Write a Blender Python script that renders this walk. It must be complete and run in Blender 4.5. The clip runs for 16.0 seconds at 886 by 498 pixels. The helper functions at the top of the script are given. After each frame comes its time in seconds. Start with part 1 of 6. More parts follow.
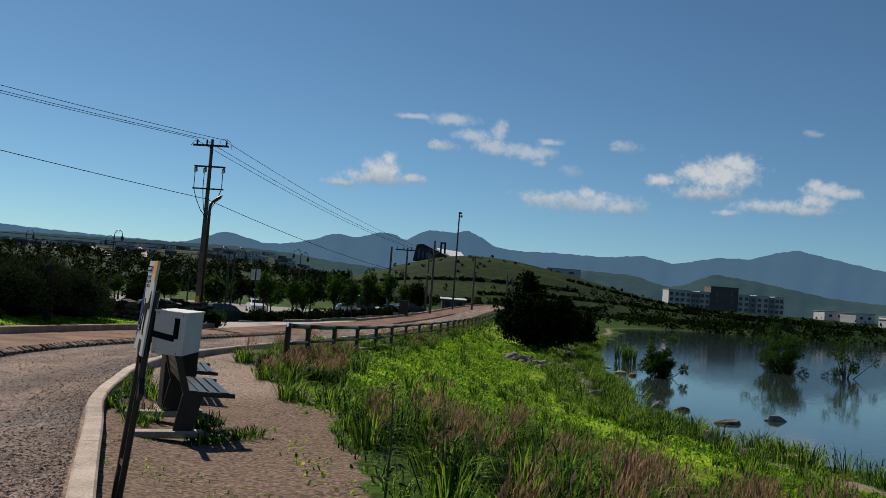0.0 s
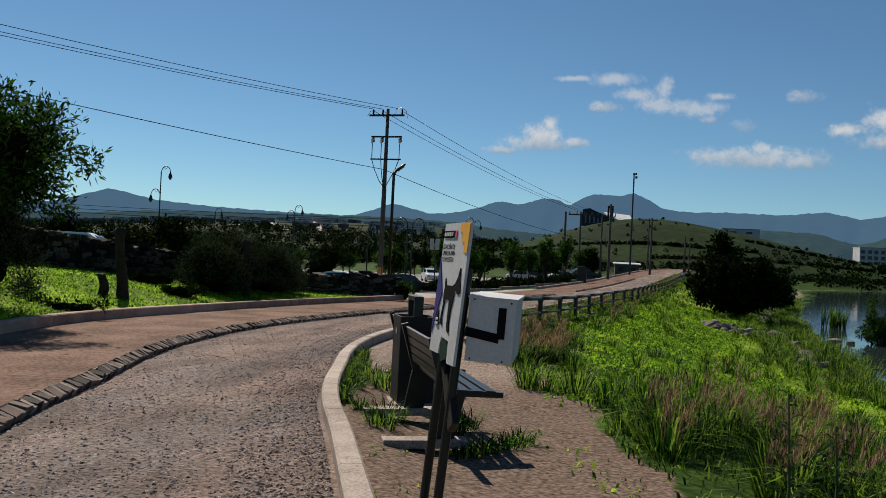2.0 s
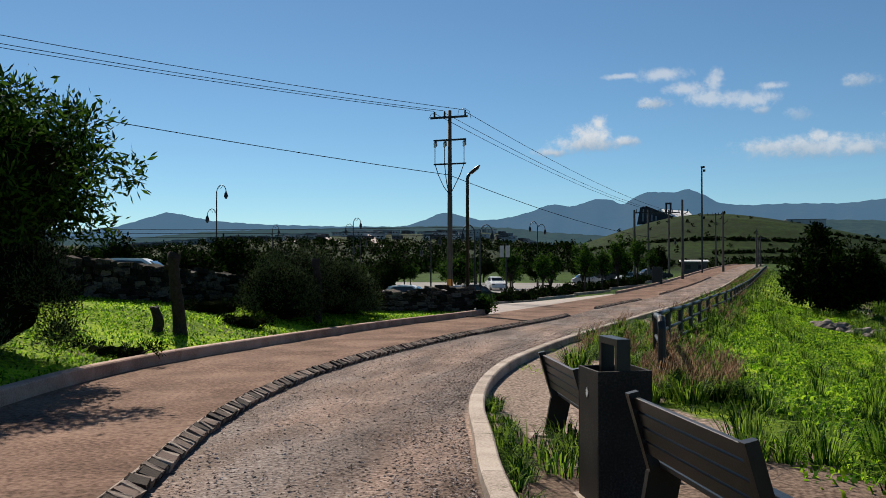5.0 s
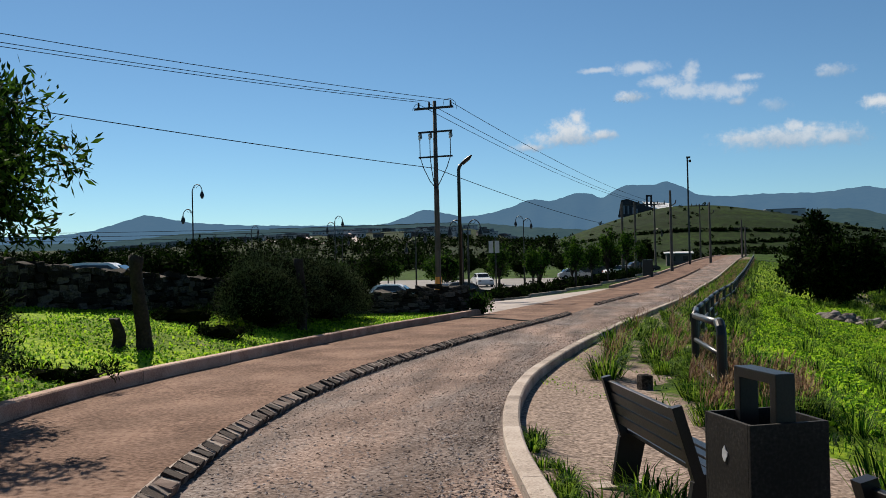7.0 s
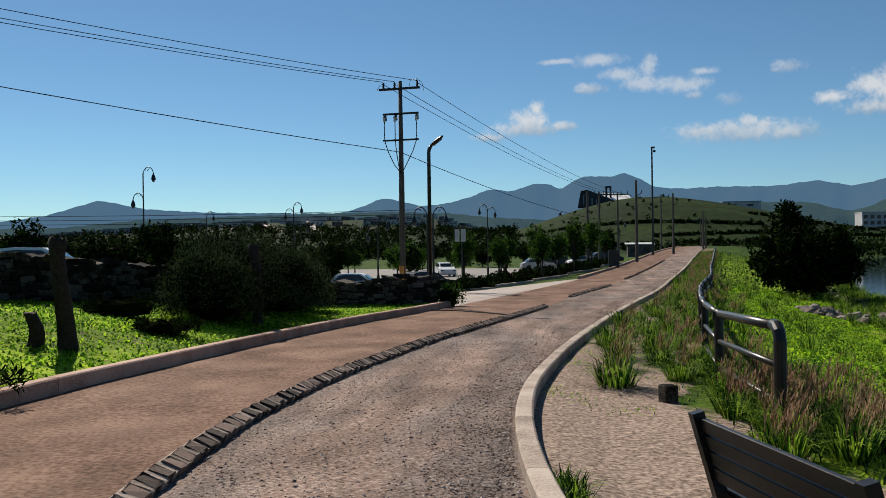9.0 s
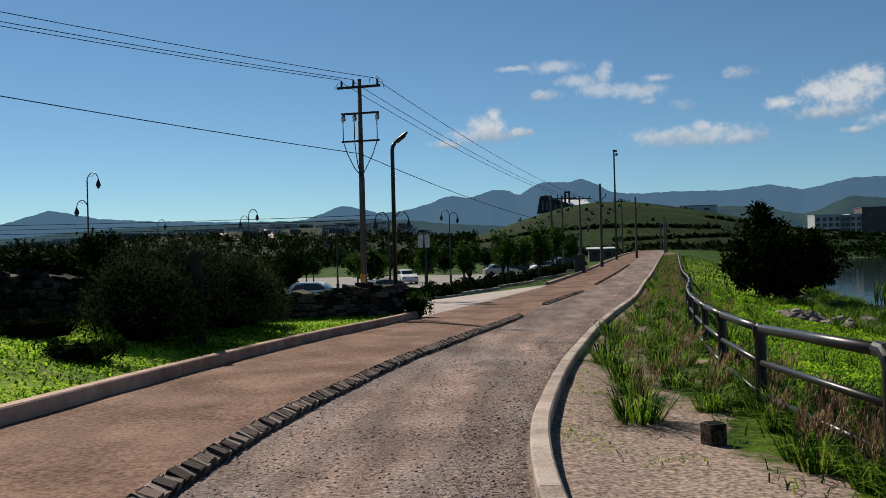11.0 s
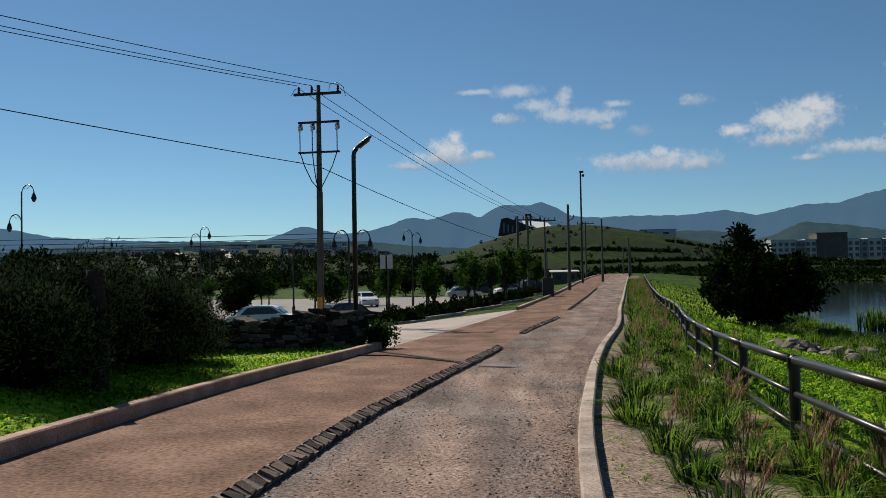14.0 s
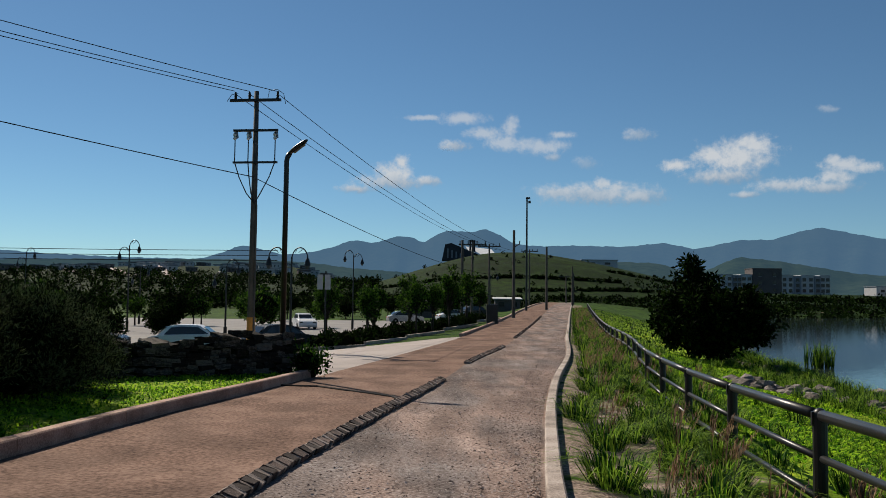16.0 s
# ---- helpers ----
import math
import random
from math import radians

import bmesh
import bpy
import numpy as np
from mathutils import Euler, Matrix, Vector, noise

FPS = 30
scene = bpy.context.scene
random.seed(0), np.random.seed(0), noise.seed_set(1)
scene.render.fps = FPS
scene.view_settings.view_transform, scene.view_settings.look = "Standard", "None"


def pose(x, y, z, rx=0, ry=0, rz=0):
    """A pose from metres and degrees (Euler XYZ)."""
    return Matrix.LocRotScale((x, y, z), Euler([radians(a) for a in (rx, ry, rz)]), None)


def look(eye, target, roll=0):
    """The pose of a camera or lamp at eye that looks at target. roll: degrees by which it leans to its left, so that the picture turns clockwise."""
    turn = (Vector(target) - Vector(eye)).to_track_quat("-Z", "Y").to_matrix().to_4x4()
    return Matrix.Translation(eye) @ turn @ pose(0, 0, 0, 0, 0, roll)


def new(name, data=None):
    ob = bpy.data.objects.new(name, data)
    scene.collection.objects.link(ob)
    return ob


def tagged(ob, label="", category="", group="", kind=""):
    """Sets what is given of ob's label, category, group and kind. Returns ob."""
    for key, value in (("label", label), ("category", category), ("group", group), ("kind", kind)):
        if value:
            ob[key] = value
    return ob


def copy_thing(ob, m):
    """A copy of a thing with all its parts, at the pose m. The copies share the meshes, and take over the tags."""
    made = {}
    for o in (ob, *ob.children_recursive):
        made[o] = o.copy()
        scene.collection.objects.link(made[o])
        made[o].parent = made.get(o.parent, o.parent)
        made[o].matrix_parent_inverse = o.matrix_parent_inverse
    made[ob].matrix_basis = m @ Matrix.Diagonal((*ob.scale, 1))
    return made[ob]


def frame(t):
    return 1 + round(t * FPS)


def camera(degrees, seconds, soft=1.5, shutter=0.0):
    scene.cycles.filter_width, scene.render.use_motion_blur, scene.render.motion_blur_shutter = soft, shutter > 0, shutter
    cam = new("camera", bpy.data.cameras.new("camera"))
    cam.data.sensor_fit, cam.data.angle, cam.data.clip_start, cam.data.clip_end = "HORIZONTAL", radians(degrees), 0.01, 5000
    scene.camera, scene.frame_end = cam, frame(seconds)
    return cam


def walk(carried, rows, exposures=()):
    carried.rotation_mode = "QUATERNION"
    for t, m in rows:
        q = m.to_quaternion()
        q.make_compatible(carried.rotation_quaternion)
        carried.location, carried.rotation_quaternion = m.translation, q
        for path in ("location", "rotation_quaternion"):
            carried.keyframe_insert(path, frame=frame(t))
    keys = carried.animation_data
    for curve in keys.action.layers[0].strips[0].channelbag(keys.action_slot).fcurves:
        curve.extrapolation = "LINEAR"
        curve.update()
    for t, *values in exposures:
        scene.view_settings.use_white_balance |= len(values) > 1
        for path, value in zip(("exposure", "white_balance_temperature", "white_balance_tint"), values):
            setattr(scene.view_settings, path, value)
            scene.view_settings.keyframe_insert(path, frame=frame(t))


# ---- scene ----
cam = camera(55.4, 16.0, soft=0.8)
PATH = [
    (0, (0.197, -0.335, 1.642), (0.236, 1.661, 1.76), 4.3),
    (0.5, (-0.05, 0.132, 1.622), (-0.168, 2.126, 1.723), 4.3),
    (1, (-0.379, 0.687, 1.602), (-0.597, 2.674, 1.668), 4.3),
    (1.5, (-0.681, 1.146, 1.592), (-0.966, 3.125, 1.627), 3.7),
    (2, (-1.032, 1.601, 1.599), (-1.373, 3.572, 1.615), 2.8),
    (2.5, (-1.328, 2.183, 1.597), (-1.716, 4.145, 1.617), 2.2),
    (3, (-1.596, 2.646, 1.579), (-2.02, 4.601, 1.614), 1.7),
    (3.5, (-1.853, 3.11, 1.594), (-2.293, 5.061, 1.633), 1.7),
    (4, (-2.143, 3.631, 1.632), (-2.6, 5.578, 1.669), 1.1),
    (6.5, (-3.341, 6.026, 1.7), (-3.777, 7.978, 1.726), -1.3),
    (7, (-3.53, 6.543, 1.701), (-3.951, 8.498, 1.724), -1.3),
    (7.5, (-3.737, 7.007, 1.697), (-4.156, 8.962, 1.706), -1.3),
    (8, (-3.955, 7.551, 1.665), (-4.359, 9.509, 1.662), -1.6),
    (8.5, (-4.137, 8.037, 1.672), (-4.509, 10.002, 1.669), -1.3),
    (9, (-4.271, 8.509, 1.66), (-4.597, 10.482, 1.656), -0.8),
    (11.5, (-4.959, 11.232, 1.631), (-5.183, 13.219, 1.646), -1.5),
    (12, (-5.071, 11.766, 1.638), (-5.293, 13.753, 1.657), -1.2),
    (12.5, (-5.198, 12.306, 1.65), (-5.409, 14.295, 1.67), -0.7),
    (13, (-5.28, 12.837, 1.641), (-5.471, 14.828, 1.662), -0.6),
    (13.5, (-5.383, 13.364, 1.626), (-5.543, 15.357, 1.66), -0.8),
    (14, (-5.428, 13.955, 1.638), (-5.563, 15.949, 1.698), -1.0),
    (14.5, (-5.472, 14.515, 1.604), (-5.589, 16.51, 1.683), -1.0),
    (15, (-5.459, 15.102, 1.601), (-5.55, 17.098, 1.691), -0.6),
    (15.5, (-5.458, 15.645, 1.59), (-5.501, 17.642, 1.693), 0.3),
    (16, (-5.503, 16.151, 1.591), (-5.504, 18.148, 1.709), 0.7),
]
walk(cam, [(t, look(eye, target, roll)) for t, eye, target, roll in PATH],
     exposures=[(0, 0.3), (2.5, 0.37), (4, 0.5), (6.5, 0.61), (9, 0.5), (11.5, 0.38), (16, 0.34)])

# ---------------------------------------------------------------- light
SUN_AZ, SUN_EL = radians(-36), radians(42)          # ahead of the walk and to its left
sun_dir = Vector((math.sin(SUN_AZ) * math.cos(SUN_EL), math.cos(SUN_AZ) * math.cos(SUN_EL), math.sin(SUN_EL)))
world = bpy.data.worlds.new("sky")
scene.world = world
world.use_nodes = True
wn = world.node_tree.nodes
sky = wn.new("ShaderNodeTexSky")
sky.sky_type, sky.sun_disc = "NISHITA", False
sky.sun_elevation, sky.sun_rotation = SUN_EL, SUN_AZ
sky.altitude, sky.air_density, sky.dust_density, sky.ozone_density = 1800, 1.0, 0.25, 3.5
wn["Background"].inputs["Strength"].default_value = 0.056
tint = wn.new("ShaderNodeMix")
tint.data_type, tint.blend_type = "RGBA", "MULTIPLY"
tint.inputs[0].default_value, tint.inputs[7].default_value = 1.0, (0.785, 1.0, 1.02, 1)
world.node_tree.links.new(sky.outputs[0], tint.inputs[6])
world.node_tree.links.new(tint.outputs[2], wn["Background"].inputs["Color"])
sun = bpy.data.lights.new("sun", "SUN")
sun.energy, sun.angle, sun.color = 5.0, radians(0.53), (1.0, 0.9, 0.76)
sun_ob = new("sun", sun)
sun_ob.matrix_world = look(sun_dir * 100, (0, 0, 0))


# ---------------------------------------------------------------- helpers
def smooth_table(rows, y):
    """Monotone-ish cubic through the rows (y, value)."""
    ys, vs = np.array([r[0] for r in rows], float), np.array([r[1] for r in rows], float)
    y = np.clip(np.asarray(y, float), ys[0], ys[-1])
    m = np.gradient(vs, ys)
    i = np.clip(np.searchsorted(ys, y) - 1, 0, len(ys) - 2)
    h = ys[i + 1] - ys[i]
    s = (y - ys[i]) / h
    return ((2 * s**3 - 3 * s**2 + 1) * vs[i] + (s**3 - 2 * s**2 + s) * h * m[i] + (3 * s**2 - 2 * s**3) * vs[i + 1] + (s**3 - s**2) * h * m[i + 1])


def sstep(a, b, v):
    s = np.clip((np.asarray(v, float) - a) / (b - a), 0, 1)
    return s * s * (3 - 2 * s)


LEVEL = [(-60, 1.3), (17, 0), (36, -0.33), (51, -0.38), (60, -0.42), (80, -0.33), (100, 0.0), (133, 0.6), (226, 1.1), (700, 1.1)]
KERB_R = [(-20, 8.6), (-6, 2.1), (0, -0.1), (4, -1.54), (6.3, -2.37), (7.9, -2.94), (9.3, -3.46), (10.7, -3.87), (11.9, -4.15), (13.5, -4.53), (14.9, -4.76), (16.9, -4.94),
          (18.7, -4.96), (20.5, -4.85), (24, -4.54), (26.3, -4.27), (30.2, -3.78), (36.4, -2.86), (44.6, -1.38), (60.8, 0.98), (74.7, 3.1), (98.8, 6.8), (150, 14.8), (235, 28.0), (700, 100)]
ROW_B = [(-20, 4.7), (-6, -0.9), (0, -3.0), (4, -4.25), (7.24, -5.34), (8.1, -5.62), (9.7, -6.07), (11.85, -6.75), (13.6, -7.15), (16.1, -7.49), (18.2, -7.55), (20, -7.5),
         (21.8, -7.38), (23.5, -7.27), (27.4, -6.8), (36.35, -5.49), (42, -4.72), (51.7, -2.92), (61.25, -1.6), (98.8, 4.1), (235, 25.2), (700, 97)]
KERB_L = [(-20, 0.8), (-6, -4.0), (0, -6.1), (8, -8.35), (13, -9.68), (14.4, -10.03), (16.6, -10.3), (19.9, -10.27), (23.4, -10.14), (28.3, -9.8), (34, -8.95), (36.7, -8.57),
          (45, -7.09), (57.4, -5.03), (66.5, -3.8), (98.8, 1.16), (150, 9.2), (235, 22.4), (700, 94)]
SHORE = [(-60, 17), (10, 14.5), (20, 12.2), (23, 10.8), (26, 9.6), (30.5, 8.6), (35, 9.3), (40, 10.2), (53, 11.4), (58, 12.6), (70, 14.4), (92, 20), (140, 33), (210, 56), (235, 78), (256, 104), (700, 105)]
LAKE = -2.1


def level(y): return smooth_table(LEVEL, y)
def kerb_r(y): return smooth_table(KERB_R, y)
def row_b(y): return smooth_table(ROW_B, y)
def kerb_l(y): return smooth_table(KERB_L, y)
def shore(y): return smooth_table(SHORE, y)


def waves(x, y, scale, seed=0.0):
    """Cheap smooth undulation, about -1 to 1."""
    a = np.sin(x * 1.7 / scale + seed + 1.3 * np.sin(y * 1.1 / scale + seed * 2))
    b = np.sin(y * 1.9 / scale - seed * 3 + 1.1 * np.sin(x * 1.3 / scale - seed))
    c = np.sin((x + y) * 3.1 / scale + seed * 5) * 0.5
    return (a + b + c) / 2.5


def ground(x, y):
    """Height of the ground sheet, without the path's own layers."""
    x, y = np.asarray(x, float), np.asarray(y, float)
    base = level(y)
    u, v = x - kerb_r(y) - 0.16, kerb_l(y) - x - 0.16
    # right: verge, then the bank down to the lake
    s = shore(y)
    fence_x = kerb_r(y) + 2.3
    k = np.clip((x - fence_x) / np.maximum(s - fence_x, 1), 0, 3)
    bank = base - 0.04 - 0.11 * sstep(0.0, 0.8, u)
    drop = (base - 0.15 - LEVEL_LAKE) * (0.62 * sstep(0.0, 0.55, k) + 0.38 * sstep(0.5, 1.0, k) + 0.45 * sstep(1.0, 1.6, k))
    right = bank - drop + 0.06 * waves(x, y, 1.6) * sstep(0.5, 3, u) + 0.03 * waves(x, y, 0.5, 2) * sstep(0.3, 1.5, u)
    # left: lawn up to the stone wall, lower ground with the car park behind
    low = np.interp(y, [0, 20, 27, 40, 58, 75, 130, 250, 500], [1.0, 1.0, 0.8, -0.5, -1.35, -1.45, -1.45, -1.2, 3.0])
    lawn = base + 0.1 + np.interp(y, [22, 28, 34], [0.155, 0.115, 0.03]) * np.clip(v, 0, 8) + 0.04 * waves(x, y, 1.8, 1) * sstep(0.3, 2, v)
    far_left = sstep(wall_v(y) + 0.3, wall_v(y) + 4.0, v)
    left = lawn * (1 - far_left) + low * far_left
    ramp = np.clip(v / 9.0, 0, 1)
    open_left = (base - 0.02) * (1 - ramp) + low * ramp
    cut = sstep(36.2, 38.0, y)
    left = left * (1 - cut) + open_left * cut
    z = np.where(u > 0, right, np.where(v > 0, left, base - 0.06))
    # far country: beyond the lake and the hill ahead
    r = np.hypot(x, y)
    beyond = np.maximum(sstep(238, 262, y) * sstep(0, 8, u), sstep(245, 310, y) * sstep(-90, -10, u))
    z = z * (1 - beyond) + (LEVEL_LAKE + 1.3 + 2.2 * sstep(262, 300, y) + 4.8 * sstep(300, 470, y)) * beyond
    ax = np.degrees(np.arctan2(x, np.maximum(y, 1e-3)))
    hill = np.exp(-((x - 12) / 52.0) ** 2) * 0.62 + 0.3 * np.exp(-((x - 66) / 52.0) ** 2)
    z = z + hill * 25.5 * sstep(270, 395, y) * (1 - 0.5 * sstep(450, 800, y)) * (1 + 0.02 * waves(x, y, 26, 3) + 0.016 * np.sin(y / 3.2 + 0.3 * np.sin(x / 14)))
    town = 23 * sstep(230, 700, r) * sstep(-4, -11, ax) * (0.8 + 0.2 * waves(x, y, 90, 4)) * (1 - 0.45 * sstep(-22, -36, ax))
    z = z + town * np.where(y > 20, 1, 0)
    return z


LEVEL_LAKE = LAKE
WALL = [(-16.9, 16.5), (-16.5, 20.0), (-16.1, 22.7), (-14.9, 27.2), (-12.0, 33.4), (-9.2, 36.6)]


def wall_v(y):
    """Distance from the left kerb to the stone wall."""
    return np.maximum(kerb_l(y) - np.interp(y, [w[1] for w in WALL], [w[0] for w in WALL]), 0.6)


def gz(x, y): return float(ground(x, y))


def mesh_object(name, verts, faces, material=None, parent=None, smooth=False):
    me = bpy.data.meshes.new(name)
    me.from_pydata(verts if isinstance(verts, list) else verts.tolist(), [], faces if isinstance(faces, list) else faces.tolist())
    if smooth:
        me.polygons.foreach_set("use_smooth", [True] * len(me.polygons))
    ob = new(name, me)
    for m in (material if isinstance(material, (list, tuple)) else [material] if material else []):
        me.materials.append(m)
    ob.parent = parent
    return ob


def part(name, bm, material, parent=None, label="", smooth=False):
    """Link a bmesh as one mesh object under a thing or a part."""
    me = bpy.data.meshes.new(name)
    bmesh.ops.recalc_face_normals(bm, faces=bm.faces)
    bm.to_mesh(me)
    bm.free()
    if smooth:
        me.polygons.foreach_set("use_smooth", [True] * len(me.polygons))
    ob = new(name, me)
    me.materials.append(material)
    ob.parent = parent
    return tagged(ob, label)


def thing(name, place, label, category, group="", turn=0.0, kind=""):
    ob = new(name)
    ob.empty_display_size = 0.2
    ob.matrix_basis = pose(*place, 0, 0, turn)
    return tagged(ob, label, category, group, kind)


def add_box(bm, size, at=(0, 0, 0), rot=(0, 0, 0), bevel=0.0):
    m = pose(*at, *rot)
    made = bmesh.ops.create_cube(bm, size=1.0, matrix=m @ Matrix.Diagonal((*size, 1)))
    if bevel:
        edges = list({e for v in made["verts"] for e in v.link_edges})
        bmesh.ops.bevel(bm, geom=edges, offset=bevel, segments=2, affect="EDGES", profile=0.7)
    return bm


def box(size, at=(0, 0, 0), rot=(0, 0, 0), bevel=0.0):
    return add_box(bmesh.new(), size, at, rot, bevel)


def add_tube(bm, points, radius, sides=8, cap=True):
    """A tube along points; radius one number or one per point."""
    pts = [Vector(p) for p in points]
    rad = radius if isinstance(radius, (list, tuple)) else [radius] * len(pts)
    rings, up = [], None
    for i, p in enumerate(pts):
        d = (pts[min(i + 1, len(pts) - 1)] - pts[max(i - 1, 0)]).normalized()
        if up is None:
            up = d.orthogonal().normalized()
        up = (up - d * up.dot(d)).normalized()
        side = d.cross(up)
        rings.append([bm.verts.new(p + (up * math.cos(a) + side * math.sin(a)) * rad[i]) for a in (2 * math.pi * k / sides for k in range(sides))])
    for a, b in zip(rings, rings[1:]):
        for k in range(sides):
            bm.faces.new((a[k], a[(k + 1) % sides], b[(k + 1) % sides], b[k]))
    if cap:
        bm.faces.new(rings[0][::-1])
        bm.faces.new(rings[-1])
    return bm


def tube(points, radius, sides=8): return add_tube(bmesh.new(), points, radius, sides)


def prism(outline, depth, axis="y"):
    """An outline in x, z pulled to a depth along y, centred."""
    bm = bmesh.new()
    a = [bm.verts.new((x, -depth / 2, z)) for x, z in outline]
    b = [bm.verts.new((x, depth / 2, z)) for x, z in outline]
    bm.faces.new(a), bm.faces.new(b[::-1])
    for i in range(len(a)):
        j = (i + 1) % len(a)
        bm.faces.new((a[i], b[i], b[j], a[j]))
    return bm


def lathe(profile, sides=16):
    bm = bmesh.new()
    rings = [[bm.verts.new((r * math.cos(2 * math.pi * k / sides), r * math.sin(2 * math.pi * k / sides), z)) for k in range(sides)] for r, z in profile]
    for a, b in zip(rings, rings[1:]):
        for k in range(sides):
            bm.faces.new((a[k], a[(k + 1) % sides], b[(k + 1) % sides], b[k]))
    bm.faces.new(rings[0][::-1]), bm.faces.new(rings[-1])
    return bm


# ---------------------------------------------------------------- materials
def material(name, stops, rough=0.8, scale=4.0, fine=40.0, bump=0.3, metal=0.0, detail_mix=0.5, per_object=0.0, per_island=0.0, translucent=0.0, spec=0.2, coord="Object", bump_size=0.01, lo=0.38, hi=0.62, patch=0.0, patch_scale=(1, 1, 1), cool=None):
    """Two scales of noise through a colour ramp, with bump and roughness variation. stops: colours from dark to light."""
    m = bpy.data.materials.new(name)
    m.use_nodes = True
    nt = m.node_tree
    n, l = nt.nodes, nt.links
    bsdf = n["Principled BSDF"]
    tc = n.new("ShaderNodeTexCoord")
    big, small = n.new("ShaderNodeTexNoise"), n.new("ShaderNodeTexNoise")
    big.inputs["Scale"].default_value, big.inputs["Detail"].default_value = scale, 5
    small.inputs["Scale"].default_value, small.inputs["Detail"].default_value = fine, 4
    for t in (big, small):
        l.new(tc.outputs[coord], t.inputs["Vector"])
    mix = n.new("ShaderNodeMix")
    mix.inputs[0].default_value = detail_mix
    l.new(big.outputs["Fac"], mix.inputs[2]), l.new(small.outputs["Fac"], mix.inputs[3])
    value = mix.outputs[0]
    for amount, node, socket in ((per_object, "ShaderNodeObjectInfo", "Random"), (per_island, "ShaderNodeNewGeometry", "Random Per Island")):
        if amount:
            info = n.new(node)
            add = n.new("ShaderNodeMath")
            add.operation = "MULTIPLY_ADD"
            l.new(info.outputs[socket], add.inputs[0])
            add.inputs[1].default_value = amount
            sub = n.new("ShaderNodeMath")
            sub.operation = "SUBTRACT"
            l.new(value, sub.inputs[0])
            sub.inputs[1].default_value = amount / 2
            l.new(sub.outputs[0], add.inputs[2])
            value = add.outputs[0]
    ramp = n.new("ShaderNodeValToRGB")
    els = ramp.color_ramp.elements
    els[0].position, els[1].position = lo, hi
    els[0].color, els[1].color = (*stops[0], 1), (*stops[-1], 1)
    for i, c in enumerate(stops[1:-1], 1):
        e = els.new(lo + (hi - lo) * i / (len(stops) - 1))
        e.color = (*c, 1)
    l.new(value, ramp.inputs[0])
    colour = ramp.outputs[0]
    if patch:
        mp, pn, pr, pm = n.new("ShaderNodeMapping"), n.new("ShaderNodeTexNoise"), n.new("ShaderNodeMapRange"), n.new("ShaderNodeMix")
        mp.inputs["Scale"].default_value = patch_scale
        pn.inputs["Scale"].default_value, pn.inputs["Detail"].default_value = 1.0, 5
        pr.inputs[1].default_value, pr.inputs[2].default_value, pr.inputs[3].default_value, pr.inputs[4].default_value = 0.36, 0.64, 1 - patch, 1 + patch * 0.6
        pm.data_type, pm.blend_type = "RGBA", "MULTIPLY"
        pm.inputs[0].default_value = 1.0
        l.new(tc.outputs[coord], mp.inputs[0]), l.new(mp.outputs[0], pn.inputs["Vector"]), l.new(pn.outputs["Fac"], pr.inputs[0])
        l.new(colour, pm.inputs[6]), l.new(pr.outputs[0], pm.inputs[7])
        colour = pm.outputs[2]
    if cool:
        mp, pn, pr, pm = n.new("ShaderNodeMapping"), n.new("ShaderNodeTexNoise"), n.new("ShaderNodeMapRange"), n.new("ShaderNodeMix")
        mp.inputs["Scale"].default_value, mp.inputs["Location"].default_value = (0.9, 0.22, 1), (7, 3, 0)
        pn.inputs["Scale"].default_value, pn.inputs["Detail"].default_value = 1.0, 6
        pr.inputs[1].default_value, pr.inputs[2].default_value = 0.42, 0.58
        pm.data_type, pm.blend_type = "RGBA", "MULTIPLY"
        pm.inputs[7].default_value = (*cool, 1)
        l.new(tc.outputs[coord], mp.inputs[0]), l.new(mp.outputs[0], pn.inputs["Vector"]), l.new(pn.outputs["Fac"], pr.inputs[0])
        l.new(pr.outputs[0], pm.inputs[0]), l.new(colour, pm.inputs[6])
        colour = pm.outputs[2]
    l.new(colour, bsdf.inputs["Base Color"])
    bsdf.inputs["Metallic"].default_value = metal
    bsdf.inputs["Specular IOR Level"].default_value = spec
    rr = n.new("ShaderNodeMapRange")
    rr.inputs[3].default_value, rr.inputs[4].default_value = max(rough - 0.12, 0.02), min(rough + 0.12, 1)
    l.new(small.outputs["Fac"], rr.inputs[0]), l.new(rr.outputs[0], bsdf.inputs["Roughness"])
    if bump:
        b = n.new("ShaderNodeBump")
        b.inputs["Strength"].default_value, b.inputs["Distance"].default_value = bump, bump_size
        l.new(small.outputs["Fac"], b.inputs["Height"]), l.new(b.outputs[0], bsdf.inputs["Normal"])
    if translucent:
        tr, add = n.new("ShaderNodeBsdfTranslucent"), n.new("ShaderNodeMixShader")
        add.inputs[0].default_value = translucent
        l.new(ramp.outputs[0], tr.inputs["Color"])
        l.new(bsdf.outputs[0], add.inputs[1]), l.new(tr.outputs[0], add.inputs[2])
        l.new(add.outputs[0], n["Material Output"].inputs["Surface"])
    return m


